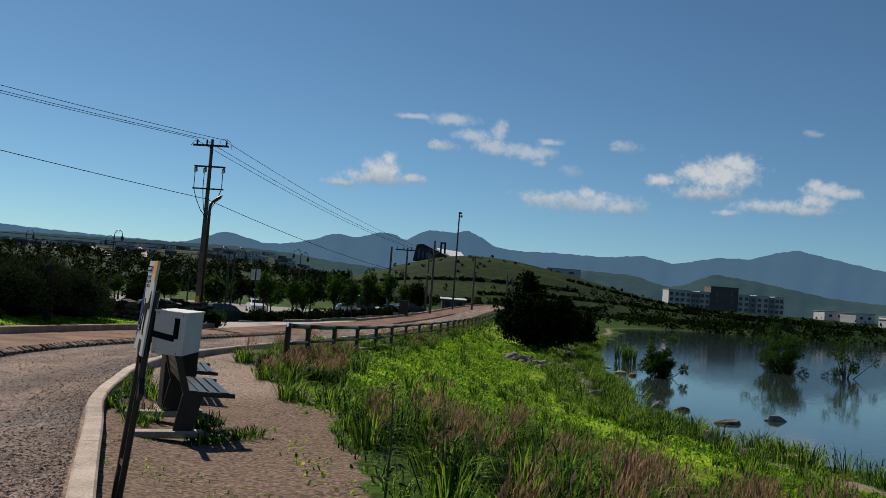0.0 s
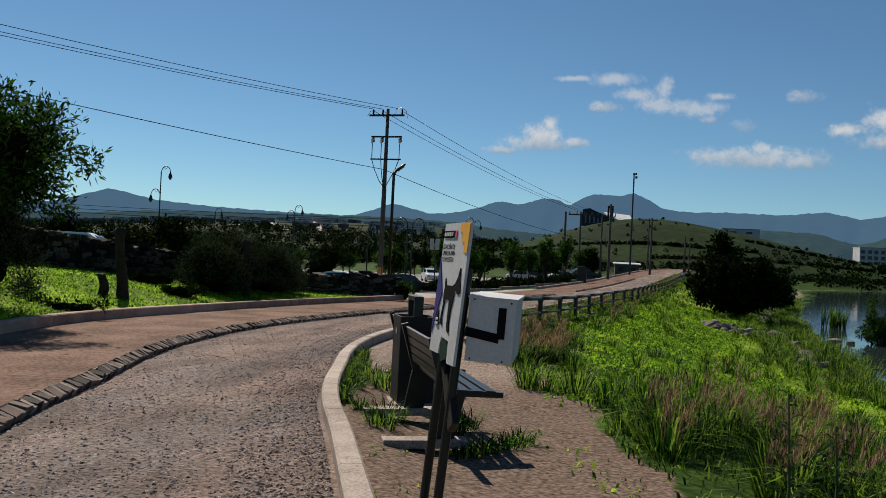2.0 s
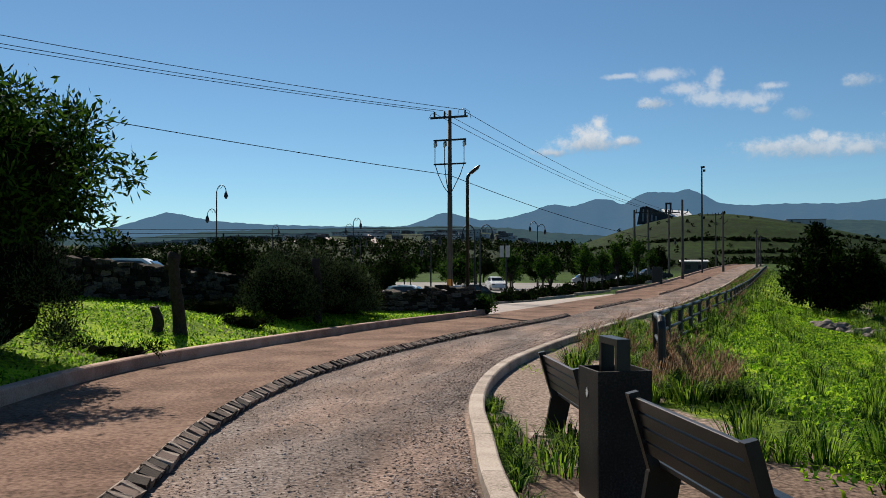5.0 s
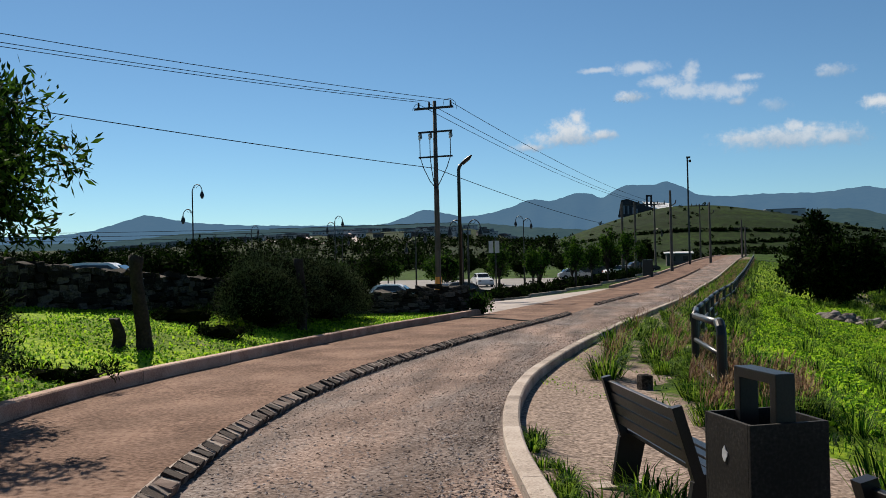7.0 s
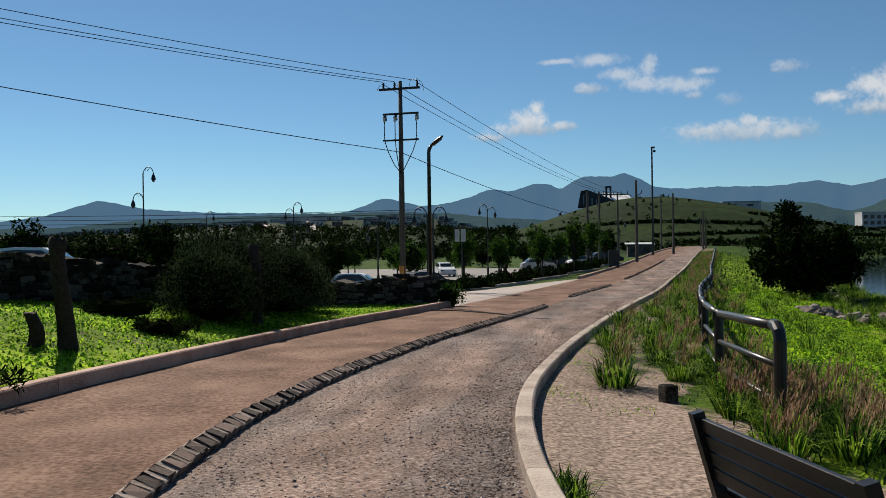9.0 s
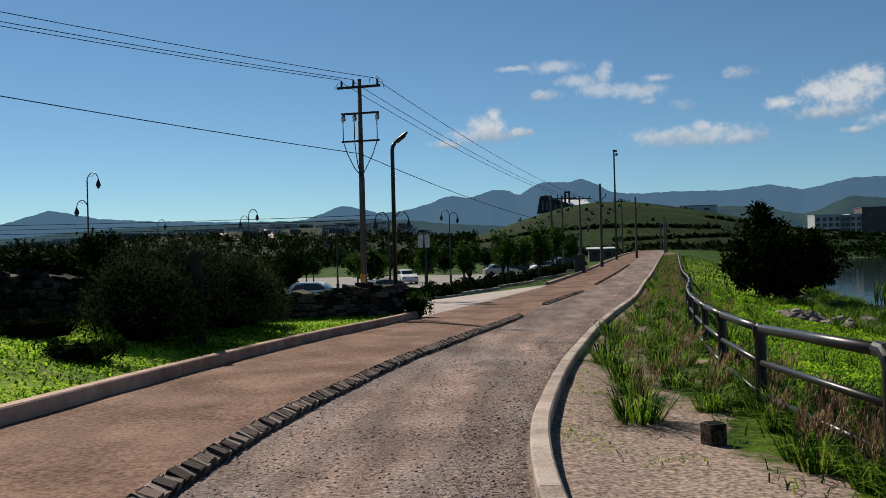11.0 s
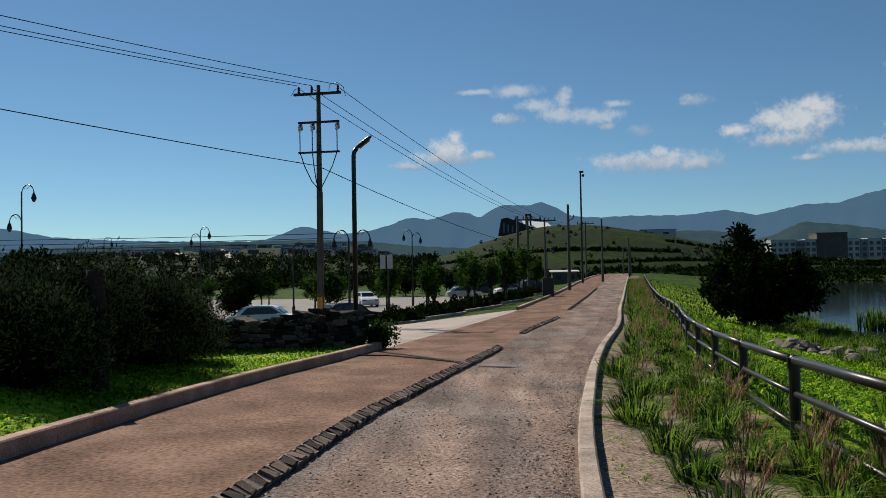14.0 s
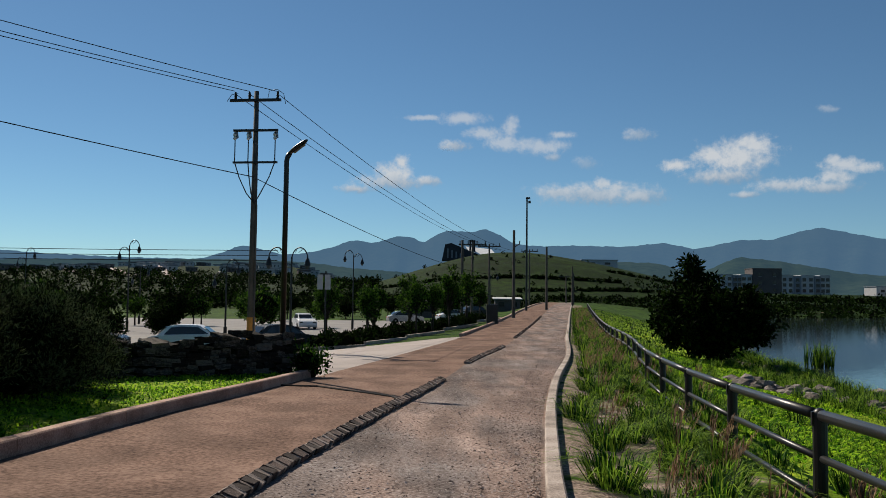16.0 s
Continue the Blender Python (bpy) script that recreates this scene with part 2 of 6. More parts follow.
M_GRAVEL = material("gravel", [(0.07, 0.047, 0.038), (0.17, 0.119, 0.098), (0.25, 0.183, 0.153), (0.38, 0.3, 0.26)], 0.95, 0.9, 30, 0.6, detail_mix=0.7, bump_size=0.018, lo=0.34, hi=0.66, spec=0.05, patch=0.32, patch_scale=(1.9, 0.35, 1), cool=(0.74, 0.84, 0.92))
M_EARTH = material("red_earth", [(0.075, 0.045, 0.033), (0.16, 0.1, 0.075), (0.225, 0.15, 0.116)], 0.95, 0.8, 22, 0.6, detail_mix=0.65, bump_size=0.02, lo=0.36, hi=0.62, spec=0.05, patch=0.25, patch_scale=(1.2, 0.7, 1))
M_KERB = material("kerb_concrete", [(0.17, 0.135, 0.112), (0.3, 0.245, 0.208), (0.4, 0.34, 0.295)], 0.85, 2.2, 50, 0.35, per_object=0.12)
M_KERB_L = material("kerb_red_concrete", [(0.2, 0.12, 0.088), (0.32, 0.205, 0.158), (0.42, 0.295, 0.235)], 0.85, 2.0, 50, 0.4, per_object=0.12)
M_BRICK = material("paver", [(0.028, 0.019, 0.016), (0.065, 0.045, 0.037), (0.15, 0.105, 0.088)], 0.9, 6, 60, 0.5, per_object=0.45)
M_MORTAR = material("mortar", [(0.15, 0.118, 0.1), (0.3, 0.245, 0.21)], 0.9, 6, 50, 0.5, per_object=0.3)
M_STEEL = material("dark_steel", [(0.006, 0.006, 0.006), (0.014, 0.013, 0.013)], 0.38, 5, 90, 0.08, spec=0.35)
M_BENCH = material("bench_paint", [(0.004, 0.004, 0.005), (0.01, 0.01, 0.012)], 0.36, 5, 80, 0.06, spec=0.35)
M_WHITE = material("white_paint", [(0.46, 0.46, 0.46), (0.57, 0.57, 0.57)], 0.5, 4, 60, 0.05)
M_BLACK = material("black_print", [(0.006, 0.006, 0.007), (0.011, 0.011, 0.012)], 0.85, 6, 60, 0.0, spec=0.03)
M_ORANGE = material("orange_print", [(0.68, 0.31, 0.02), (0.78, 0.38, 0.03)], 0.5, 6, 60, 0.0)
M_BLUE = material("blue_print", [(0.03, 0.025, 0.14), (0.045, 0.035, 0.19)], 0.5, 6, 60, 0.0)
M_BAG = material("bag_plastic", [(0.004, 0.018, 0.013), (0.008, 0.032, 0.024)], 0.4, 8, 60, 0.1)
M_PINK = material("pink_print", [(0.6, 0.06, 0.16), (0.7, 0.08, 0.2)], 0.5, 6, 60, 0.0)
M_CABLE = material("cable_sheath", [(0.012, 0.012, 0.013), (0.02, 0.02, 0.021)], 0.95, 5, 60, 0, spec=0.0)
M_POLE = material("pole_concrete", [(0.06, 0.052, 0.045), (0.11, 0.098, 0.088)], 0.85, 2, 30, 0.2)
M_ORANGE_WRAP = material("orange_wrap", [(0.5, 0.2, 0.04), (0.62, 0.27, 0.06)], 0.7, 5, 40, 0.1)
M_STONE = material("wall_stone", [(0.012, 0.0105, 0.009), (0.03, 0.026, 0.022), (0.1, 0.088, 0.076)], 0.95, 5, 30, 0.7, per_island=0.35, bump_size=0.02, spec=0.05)
M_ROCK = material("shore_rock", [(0.05, 0.042, 0.037), (0.12, 0.1, 0.088), (0.26, 0.225, 0.2)], 0.9, 3, 24, 0.6, per_object=0.2, bump_size=0.02)
M_BARK = material("bark", [(0.014, 0.011, 0.009), (0.04, 0.032, 0.026)], 0.95, 4, 26, 0.8, bump_size=0.02)
M_ASPHALT = material("asphalt", [(0.15, 0.14, 0.135), (0.21, 0.2, 0.19)], 0.9, 0.4, 14, 0.3)
M_CONCRETE = material("pink_concrete", [(0.25, 0.212, 0.19), (0.34, 0.295, 0.268)], 0.85, 0.6, 20, 0.25)
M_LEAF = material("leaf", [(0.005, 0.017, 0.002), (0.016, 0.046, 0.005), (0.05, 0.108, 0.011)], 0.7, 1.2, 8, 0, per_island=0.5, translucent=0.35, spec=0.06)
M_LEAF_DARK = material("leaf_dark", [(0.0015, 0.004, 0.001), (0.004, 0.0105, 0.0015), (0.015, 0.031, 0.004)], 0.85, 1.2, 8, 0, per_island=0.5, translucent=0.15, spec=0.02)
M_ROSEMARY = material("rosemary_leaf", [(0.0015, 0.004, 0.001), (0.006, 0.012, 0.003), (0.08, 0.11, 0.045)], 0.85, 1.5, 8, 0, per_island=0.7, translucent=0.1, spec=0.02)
M_GRASS = material("grass_blade", [(0.004, 0.022, 0.002), (0.028, 0.092, 0.005), (0.18, 0.29, 0.028)], 0.65, 0.5, 6, 0, per_island=0.6, translucent=0.45, spec=0.06)
M_LAWN = material("lawn_leaf", [(0.035, 0.11, 0.004), (0.14, 0.32, 0.01), (0.32, 0.5, 0.024)], 0.75, 0.7, 6, 0, per_island=0.5, translucent=0.5, spec=0.05)
M_PLUME = material("grass_plume", [(0.1, 0.05, 0.028), (0.2, 0.115, 0.064), (0.33, 0.22, 0.135)], 0.8, 0.8, 6, 0, per_island=0.5, translucent=0.4, spec=0.2)
M_CAR_W = material("car_white", [(0.62, 0.63, 0.64), (0.7, 0.7, 0.71)], 0.25, 2, 30, 0)
M_CAR_D = material("car_dark", [(0.03, 0.032, 0.035), (0.045, 0.047, 0.05)], 0.25, 2, 30, 0)
M_CAR_S = material("car_silver", [(0.3, 0.31, 0.32), (0.38, 0.39, 0.4)], 0.3, 2, 30, 0, metal=0.5)
M_GLASS = material("car_glass", [(0.008, 0.01, 0.011), (0.014, 0.016, 0.018)], 0.08, 2, 30, 0, spec=0.5)
M_TYRE = material("tyre", [(0.012, 0.012, 0.012), (0.02, 0.02, 0.02)], 0.9, 10, 60, 0.2)


# ground: grass, with bare earth where feet go, by a mask laid on the sheet
def ground_material():
    m = material("ground", [(0.012, 0.03, 0.004), (0.029, 0.062, 0.006), (0.056, 0.098, 0.01)], 0.95, 0.35, 7, 0.8, detail_mix=0.55, bump_size=0.05, spec=0.05, patch=0.35, patch_scale=(0.35, 0.35, 1))
    nt = m.node_tree
    n, l = nt.nodes, nt.links
    bsdf = n["Principled BSDF"]
    grass = bsdf.inputs["Base Color"].links[0].from_socket
    at = n.new("ShaderNodeAttribute")
    at.attribute_name = "bare"
    tc = n.new("ShaderNodeTexCoord")
    edge, grain = n.new("ShaderNodeTexNoise"), n.new("ShaderNodeTexNoise")
    edge.inputs["Scale"].default_value, edge.inputs["Detail"].default_value = 2.2, 6
    grain.inputs["Scale"].default_value, grain.inputs["Detail"].default_value = 24, 5
    for e in (edge, grain):
        l.new(tc.outputs["Object"], e.inputs["Vector"])
    soil = n.new("ShaderNodeValToRGB")
    soil.color_ramp.elements[0].position, soil.color_ramp.elements[1].position = 0.33, 0.7
    soil.color_ramp.elements[0].color, soil.color_ramp.elements[1].color = (0.055, 0.037, 0.028, 1), (0.22, 0.158, 0.124, 1)
    l.new(grain.outputs["Fac"], soil.inputs[0])
    add = n.new("ShaderNodeMath")
    add.operation = "ADD"
    l.new(at.outputs["Fac"], add.inputs[0]), l.new(edge.outputs["Fac"], add.inputs[1])
    cut = n.new("ShaderNodeMapRange")
    cut.inputs[1].default_value, cut.inputs[2].default_value = 0.92, 1.08
    l.new(add.outputs[0], cut.inputs[0])
    mix = n.new("ShaderNodeMix")
    mix.data_type = "RGBA"
    lu, fresh = n.new("ShaderNodeAttribute"), n.new("ShaderNodeMix")
    lu.attribute_name, fresh.data_type, fresh.blend_type = "lush", "RGBA", "MULTIPLY"
    fresh.inputs[7].default_value = (5.6, 4.1, 2.4, 1)
    l.new(lu.outputs["Fac"], fresh.inputs[0]), l.new(grass, fresh.inputs[6])
    # scrub is a distance mask: far grass tinted darker and less red, as haze
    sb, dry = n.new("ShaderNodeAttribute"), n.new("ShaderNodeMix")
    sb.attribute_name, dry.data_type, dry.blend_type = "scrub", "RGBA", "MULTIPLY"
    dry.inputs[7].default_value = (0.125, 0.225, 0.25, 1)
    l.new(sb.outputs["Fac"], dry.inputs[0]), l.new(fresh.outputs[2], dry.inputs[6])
    l.new(cut.outputs[0], mix.inputs[0]), l.new(dry.outputs[2], mix.inputs[6]), l.new(soil.outputs[0], mix.inputs[7])
    pa, pad = n.new("ShaderNodeAttribute"), n.new("ShaderNodeMix")
    pa.attribute_name, pad.data_type, pad.blend_type = "pad", "RGBA", "MULTIPLY"
    pad.inputs[7].default_value = (1.7, 1.84, 1.95, 1)
    l.new(pa.outputs["Fac"], pad.inputs[0]), l.new(soil.outputs[0], pad.inputs[6]), l.new(pad.outputs[2], mix.inputs[7])
    l.new(mix.outputs[2], bsdf.inputs["Base Color"])
    return m


M_GROUND = ground_material()
M_WATER = bpy.data.materials.new("lake_water")
M_WATER.use_nodes = True
wb = M_WATER.node_tree.nodes["Principled BSDF"]
wb.inputs["Base Color"].default_value, wb.inputs["Roughness"].default_value, wb.inputs["IOR"].default_value = (0.022, 0.034, 0.034, 1), 0.05, 1.33
w_tc, w_map, w_no, w_bu = (M_WATER.node_tree.nodes.new(k) for k in ("ShaderNodeTexCoord", "ShaderNodeMapping", "ShaderNodeTexNoise", "ShaderNodeBump"))
w_map.inputs["Scale"].default_value = (1.0, 0.45, 1.0)
w_no.inputs["Scale"].default_value, w_no.inputs["Detail"].default_value = 2.4, 4
w_bu.inputs["Strength"].default_value, w_bu.inputs["Distance"].default_value = 0.10, 0.05
for a, b in ((w_tc.outputs["Object"], w_map.inputs[0]), (w_map.outputs[0], w_no.inputs["Vector"]), (w_no.outputs["Fac"], w_bu.inputs["Height"]), (w_bu.outputs[0], wb.inputs["Normal"])):
    M_WATER.node_tree.links.new(a, b)

# ---------------------------------------------------------------- ground, lake, far hills
def spaced(*spans):
    out = []
    for a, b, n in spans:
        out += list(np.linspace(a, b, n, endpoint=False))
    return np.array(out + [spans[-1][1]])


gx = spaced((-2600, -400, 16), (-400, -120, 22), (-120, -40, 26), (-40, -17, 34), (-17, 14, 140), (14, 40, 40), (40, 140, 40), (140, 500, 24), (500, 2600, 12))
gy = spaced((-400, -30, 8), (-30, 0, 30), (0, 45, 180), (45, 90, 90), (90, 260, 90), (260, 520, 60), (520, 1000, 24), (1000, 2600, 10))
X, Y = np.meshgrid(gx, gy)
Z = ground(X, Y)
nx, ny = len(gx), len(gy)
verts = np.stack([X.ravel(), Y.ravel(), Z.ravel()], 1)
idx = np.arange(nx * ny).reshape(ny, nx)
faces = np.stack([idx[:-1, :-1].ravel(), idx[:-1, 1:].ravel(), idx[1:, 1:].ravel(), idx[1:, :-1].ravel()], 1)
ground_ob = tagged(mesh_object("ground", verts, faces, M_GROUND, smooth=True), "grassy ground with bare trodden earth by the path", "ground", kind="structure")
U = X - kerb_r(Y)
bare_r = sstep(-0.3, 0.1, U) * (1 - sstep(1.5, 2.7, U + 0.5 * waves(X, Y, 1.3))) * (1 - 0.45 * sstep(18, 26, Y)) * sstep(-30, -10, Y) * (1 - sstep(150, 200, Y))
trod = np.interp(Y, [-6, 7, 13, 14.5, 17], [2.2, 2.45, 3.3, 3.0, 1.7])
bare_r = np.maximum(bare_r, sstep(0, 0.3, U) * (1 - sstep(trod - 0.2, trod + 0.25, U + 0.2 * waves(X, Y, 0.9))) * sstep(-8, 0, Y) * (1 - sstep(15.5, 18, Y)))
bare_r = np.maximum(bare_r, 0.55 * np.exp(-((Y - 13.5) / 3.2) ** 2) * (1 - sstep(2.4, 3.4, U)) * sstep(0, .3, U))
bare_l = 0.3 * sstep(0.2, 0.5, kerb_l(Y) - X) * (1 - sstep(6, 9, kerb_l(Y) - X)) * (1 - sstep(45, 70, Y))
bare_s = 0.62 * np.exp(-((X - shore(Y) + 1.6) / 1.0) ** 2)
bare = np.clip(np.maximum.reduce([bare_r, bare_l, bare_s]), 0, 1)
at = ground_ob.data.attributes.new("bare", "FLOAT", "POINT")
at.data.foreach_set("value", bare.ravel().astype(np.float32))
VL, KB = kerb_l(Y) - X, (X - kerb_r(Y) - 2.3) / np.maximum(shore(Y) - kerb_r(Y) - 2.3, 1)
lush = np.where((VL > 0.1) & (VL < wall_v(Y) + 1) & (Y < 36.6), sstep(-22, -4, Y), 0) + sstep(-0.05, 0.08, KB) * (1 - sstep(0.6, 0.8, KB)) * sstep(11, 16, Y) * (1 - sstep(95, 130, Y))
at = ground_ob.data.attributes.new("pad", "FLOAT", "POINT")
at.data.foreach_set("value", (sstep(11.5, 14, Y) * sstep(0, 0.2, U)).ravel().astype(np.float32))
# haze tint grows with distance, from 190 to 285 m
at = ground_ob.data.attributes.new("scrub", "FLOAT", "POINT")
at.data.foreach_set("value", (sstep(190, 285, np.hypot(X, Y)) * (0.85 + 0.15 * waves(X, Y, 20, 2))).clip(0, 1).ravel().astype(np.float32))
at = ground_ob.data.attributes.new("lush", "FLOAT", "POINT")
at.data.foreach_set("value", np.clip(lush, 0, 1).ravel().astype(np.float32))

lake = mesh_object("water", [(2, -200, LAKE), (600, -200, LAKE), (600, 262, LAKE), (2, 262, LAKE)], [(0, 1, 2, 3)], M_WATER)
tagged(lake, "still grey-green lake reflecting the sky", "lake", kind="structure")


def strip(name, a, b, ys, lift, mat, label, cross=8, crown=0.0):
    """A path layer between two edge functions."""
    v, f = [], []
    for y in ys:
        xa, xb = float(a(y)), float(b(y))
        for k in range(cross + 1):
            s = k / cross
            x = xa + (xb - xa) * s
            v.append((x, y, float(level(y)) + lift * (1 - float(sstep(35.5, 37.5, y))) + crown * 4 * s * (1 - s) + 0.006 * float(waves(x, y, 0.7, 1))))
    c = cross + 1
    for j in range(len(ys) - 1):
        for k in range(cross):
            f.append((j * c + k, j * c + k + 1, (j + 1) * c + k + 1, (j + 1) * c + k))
    return tagged(mesh_object(name, v, f, mat, smooth=True), label, "path", kind="structure")


path_y = list(spaced((-25, 60, 260), (60, 215, 80)))
strip("road_gravel", row_b, kerb_r, path_y, -0.025, M_GRAVEL, "gravel walking lane with pinkish grey stones")
strip("road_earth", kerb_l, row_b, path_y, 0.022, M_EARTH, "red packed-earth lane beside the gravel")


# ---------------------------------------------------------------- kerbs and the paver rows
def swept_piece(name, edge, y0, y1, inner, width, top, drop, mat, parent, n=6):
    """A kerb stone that follows an edge function; inner: side on which it lies (+1 right)."""
    bm = bmesh.new()
    rows = []
    for i in range(n + 1):
        y = y0 + (y1 - y0) * i / n
        x = float(edge(y))
        d = Vector((float(edge(y + 0.2)) - float(edge(y - 0.2)), 0.4, 0)).normalized()
        nrm = Vector((d.y, -d.x, 0)) * inner
        z = float(level(y))
        c = 0.018
        prof = [(0, -drop), (0, top - c), (c, top), (width - c, top), (width, top - c), (width, -drop)]
        rows.append([bm.verts.new((x + nrm.x * a, y + nrm.y * a, z + b)) for a, b in prof])
    for a, b in zip(rows, rows[1:]):
        for k in range(5):
            bm.faces.new((a[k], a[k + 1], b[k + 1], b[k]))
    bm.faces.new(rows[0]), bm.faces.new(rows[-1][::-1])
    return part(name, bm, mat, parent)


kerb_right = thing("kerb_right", (0, 0, 0), "low pale concrete kerb between gravel and verge", "kerb", kind="structure")
y = -18.0
while y < 200:
    n = 1.9 if y < 40 else 8.0
    swept_piece("kerb_stone", kerb_r, y, y + n - 0.008, 1, 0.17, 0.095, 0.25, M_KERB, kerb_right)
    y += n
kerb_left = thing("kerb_left", (0, 0, 0), "reddish concrete kerb that holds the lawn", "kerb", kind="structure")
y = -18.9
while y < 36.4:
    swept_piece("kerb_stone", kerb_l, y, min(y + 2.59, 36.6), -1, 0.19, 0.21, 0.25, M_KERB_L, kerb_left)
    y += 2.6
y = 62.0
while y < 200:
    swept_piece("kerb_stone", kerb_l, y, y + 7.98, -1, 0.2, 0.16, 0.25, M_KERB_L, kerb_left)
    y += 8.0


def paver_mesh(seed):
    rng = random.Random(seed)
    bm = box((0.16, 0.155 if seed < 6 else 0.09, 0.13), (0, 0, 0.0 if seed < 6 else -0.006), bevel=0.012)
    for v in bm.verts:
        v.co += Vector([rng.uniform(-0.008, 0.008) for _ in range(3)])
    me = bpy.data.meshes.new("paver")
    bm.to_mesh(me), bm.free()
    me.materials.append(M_BRICK if seed < 6 else M_MORTAR)
    return me


pavers = [paver_mesh(i) for i in range(12)]


def paver_row(y0, y1, label, step=0.13):
    row = thing("paver_row", (float(row_b(y0)), y0, float(level(y0))), label, "paver edging", "paver rows down the path")
    inv = row.matrix_basis.inverted()
    rng = random.Random(int(y0 * 10))
    y, odd = y0, False
    while y < y1:
        x = float(row_b(y))
        slope = float(row_b(y + 0.1)) - float(row_b(y - 0.1))
        odd = not odd
        ob = new("paver", pavers[rng.randrange(6) + (6 if odd else 0)])
        ob.parent = row
        ob.matrix_basis = inv @ pose(x + rng.uniform(-0.012, 0.012), y, float(level(y)) + rng.uniform(-0.006, 0.008) + 0.01, rng.uniform(-4, 4), 24 + rng.uniform(-6, 6), -math.degrees(math.atan2(slope, 0.2)) + rng.uniform(-4, 4))
        y += step / math.hypot(1, slope / 0.2)
    n = max(1, int((y1 - y0) / 2))
    for k in range(n):
        a, b = y0 + (y1 - y0) * k / n, y0 + (y1 - y0) * (k + 1) / n
        piece = swept_piece("edge_strip", lambda t: row_b(t) - 0.11, a, b - 0.01, 1, 0.055, 0.072, 0.1, M_MORTAR, row)
        piece.matrix_basis = inv
    return row


# ---------------------------------------------------------------- fence along the verge
def build_fence():
    fence = thing("pipe_fence", (0, 0, 0), "dark steel pipe fence with three rails along the verge", "fence")
    tops = []
    for k in range(34):
        y = 16.82 + 3.38 * k
        x = float(kerb_r(y)) + 2.28 + (0.2 if k == 0 else float(np.interp(y, [30, 40], [0.1, 0.0])))
        top = float(level(y)) + (0.9, 0.815, 0.775, 0.735)[min(k, 3)] + (0.0 if k < 4 else -0.02)
        tops.append((x, y, top))
    for k, (x, y, z) in enumerate(tops):
        g = gz(x, y) - 0.15
        if k == 0:
            bm = tube([(x, y, g), (x, y, z - 0.16), (x - 0.004, y + 0.03, z - 0.08), (x - 0.008, y + 0.09, z - 0.035), (x - 0.012, y + 0.2, z - 0.03)], 0.06, 12)
        else:
            bm = tube([(x, y, g), (x, y, z - 0.03)], 0.062, 12)
            add_box(bm, (0.15, 0.03, 0.12), (x, y, z - 0.06))
        part("post", bm, M_STEEL, fence, smooth=False)
    for a, b in zip(tops, tops[1:]):
        for name, off, r in (("top_rail", -0.03, 0.05), ("middle_rail", -0.40, 0.034), ("bottom_rail", -0.75, 0.034)):
            sag = [(a[0] + (b[0] - a[0]) * s, a[1] + (b[1] - a[1]) * s, a[2] + (b[2] - a[2]) * s + off) for s in (0.02 if name != "top_rail" else 0.06, 0.5, 0.98)]
            part(name, tube(sag, r, 10), M_STEEL, fence, smooth=True)
        bm = bmesh.new()
        bmesh.ops.create_uvsphere(bm, u_segments=10, v_segments=6, radius=0.064, matrix=Matrix.Translation((b[0], b[1], b[2] - 0.03)))
        part("joint_cap", bm, M_STEEL, fence, smooth=True)


build_fence()


# ---------------------------------------------------------------- benches, bin, sign
def bench(place, turn, label):
    """Backrest along local y, seat towards +x."""
    b = thing("park_bench", place, label, "bench", "benches beside the path", turn)
    L = 1.41
    for i in range(4):
        part("seat_slat", box((0.085, L, 0.028), (0.1 + 0.105 * i, 0, 0.43 + (0.012 if i == 0 else 0)), (0, 4, 0), 0.006), M_BENCH, b)
    for i in range(4):
        s = 0.12 + 0.085 * i
        part("back_slat", box((0.026, L - 0.08, 0.075), (0.02 - 0.26 * s * 1.0, 0, 0.43 + s), (0, -14, 0), 0.006), M_BENCH, b)
    for sy in (-1, 1):
        yy = sy * (L / 2 - 0.03)
        part("side_frame", _turned(prism([(0.0, 0.40), (-0.135, 0.86), (-0.07, 0.875), (0.055, 0.455), (0.52, 0.43), (0.52, 0.385)], 0.055), yy), M_BENCH, b)
        part("leg", _turned(prism([(-0.01, 0.41), (0.2, 0.41), (0.11, 0.02), (-0.08, 0.02)], 0.05), yy), M_BENCH, b, "dark tapered leg plate")
        part("foot_slab", box((0.7, 0.17, 0.07), (-0.12, yy, 0.015), (0, 0, 0), 0.012), M_KERB, b, "pale concrete foot slab")
    return b


def _turned(bm, y):
    bmesh.ops.translate(bm, verts=bm.verts, vec=(0, y, 0))
    return bm


bench((-2.416, 9.04, 0.06), 21.7, "dark slatted metal bench facing the lake beside a bin")
bench((-3.38, 12.47, gz(-3.2, 12.5) + 0.0), 19.0, "dark slatted metal bench on trodden earth facing the lake")


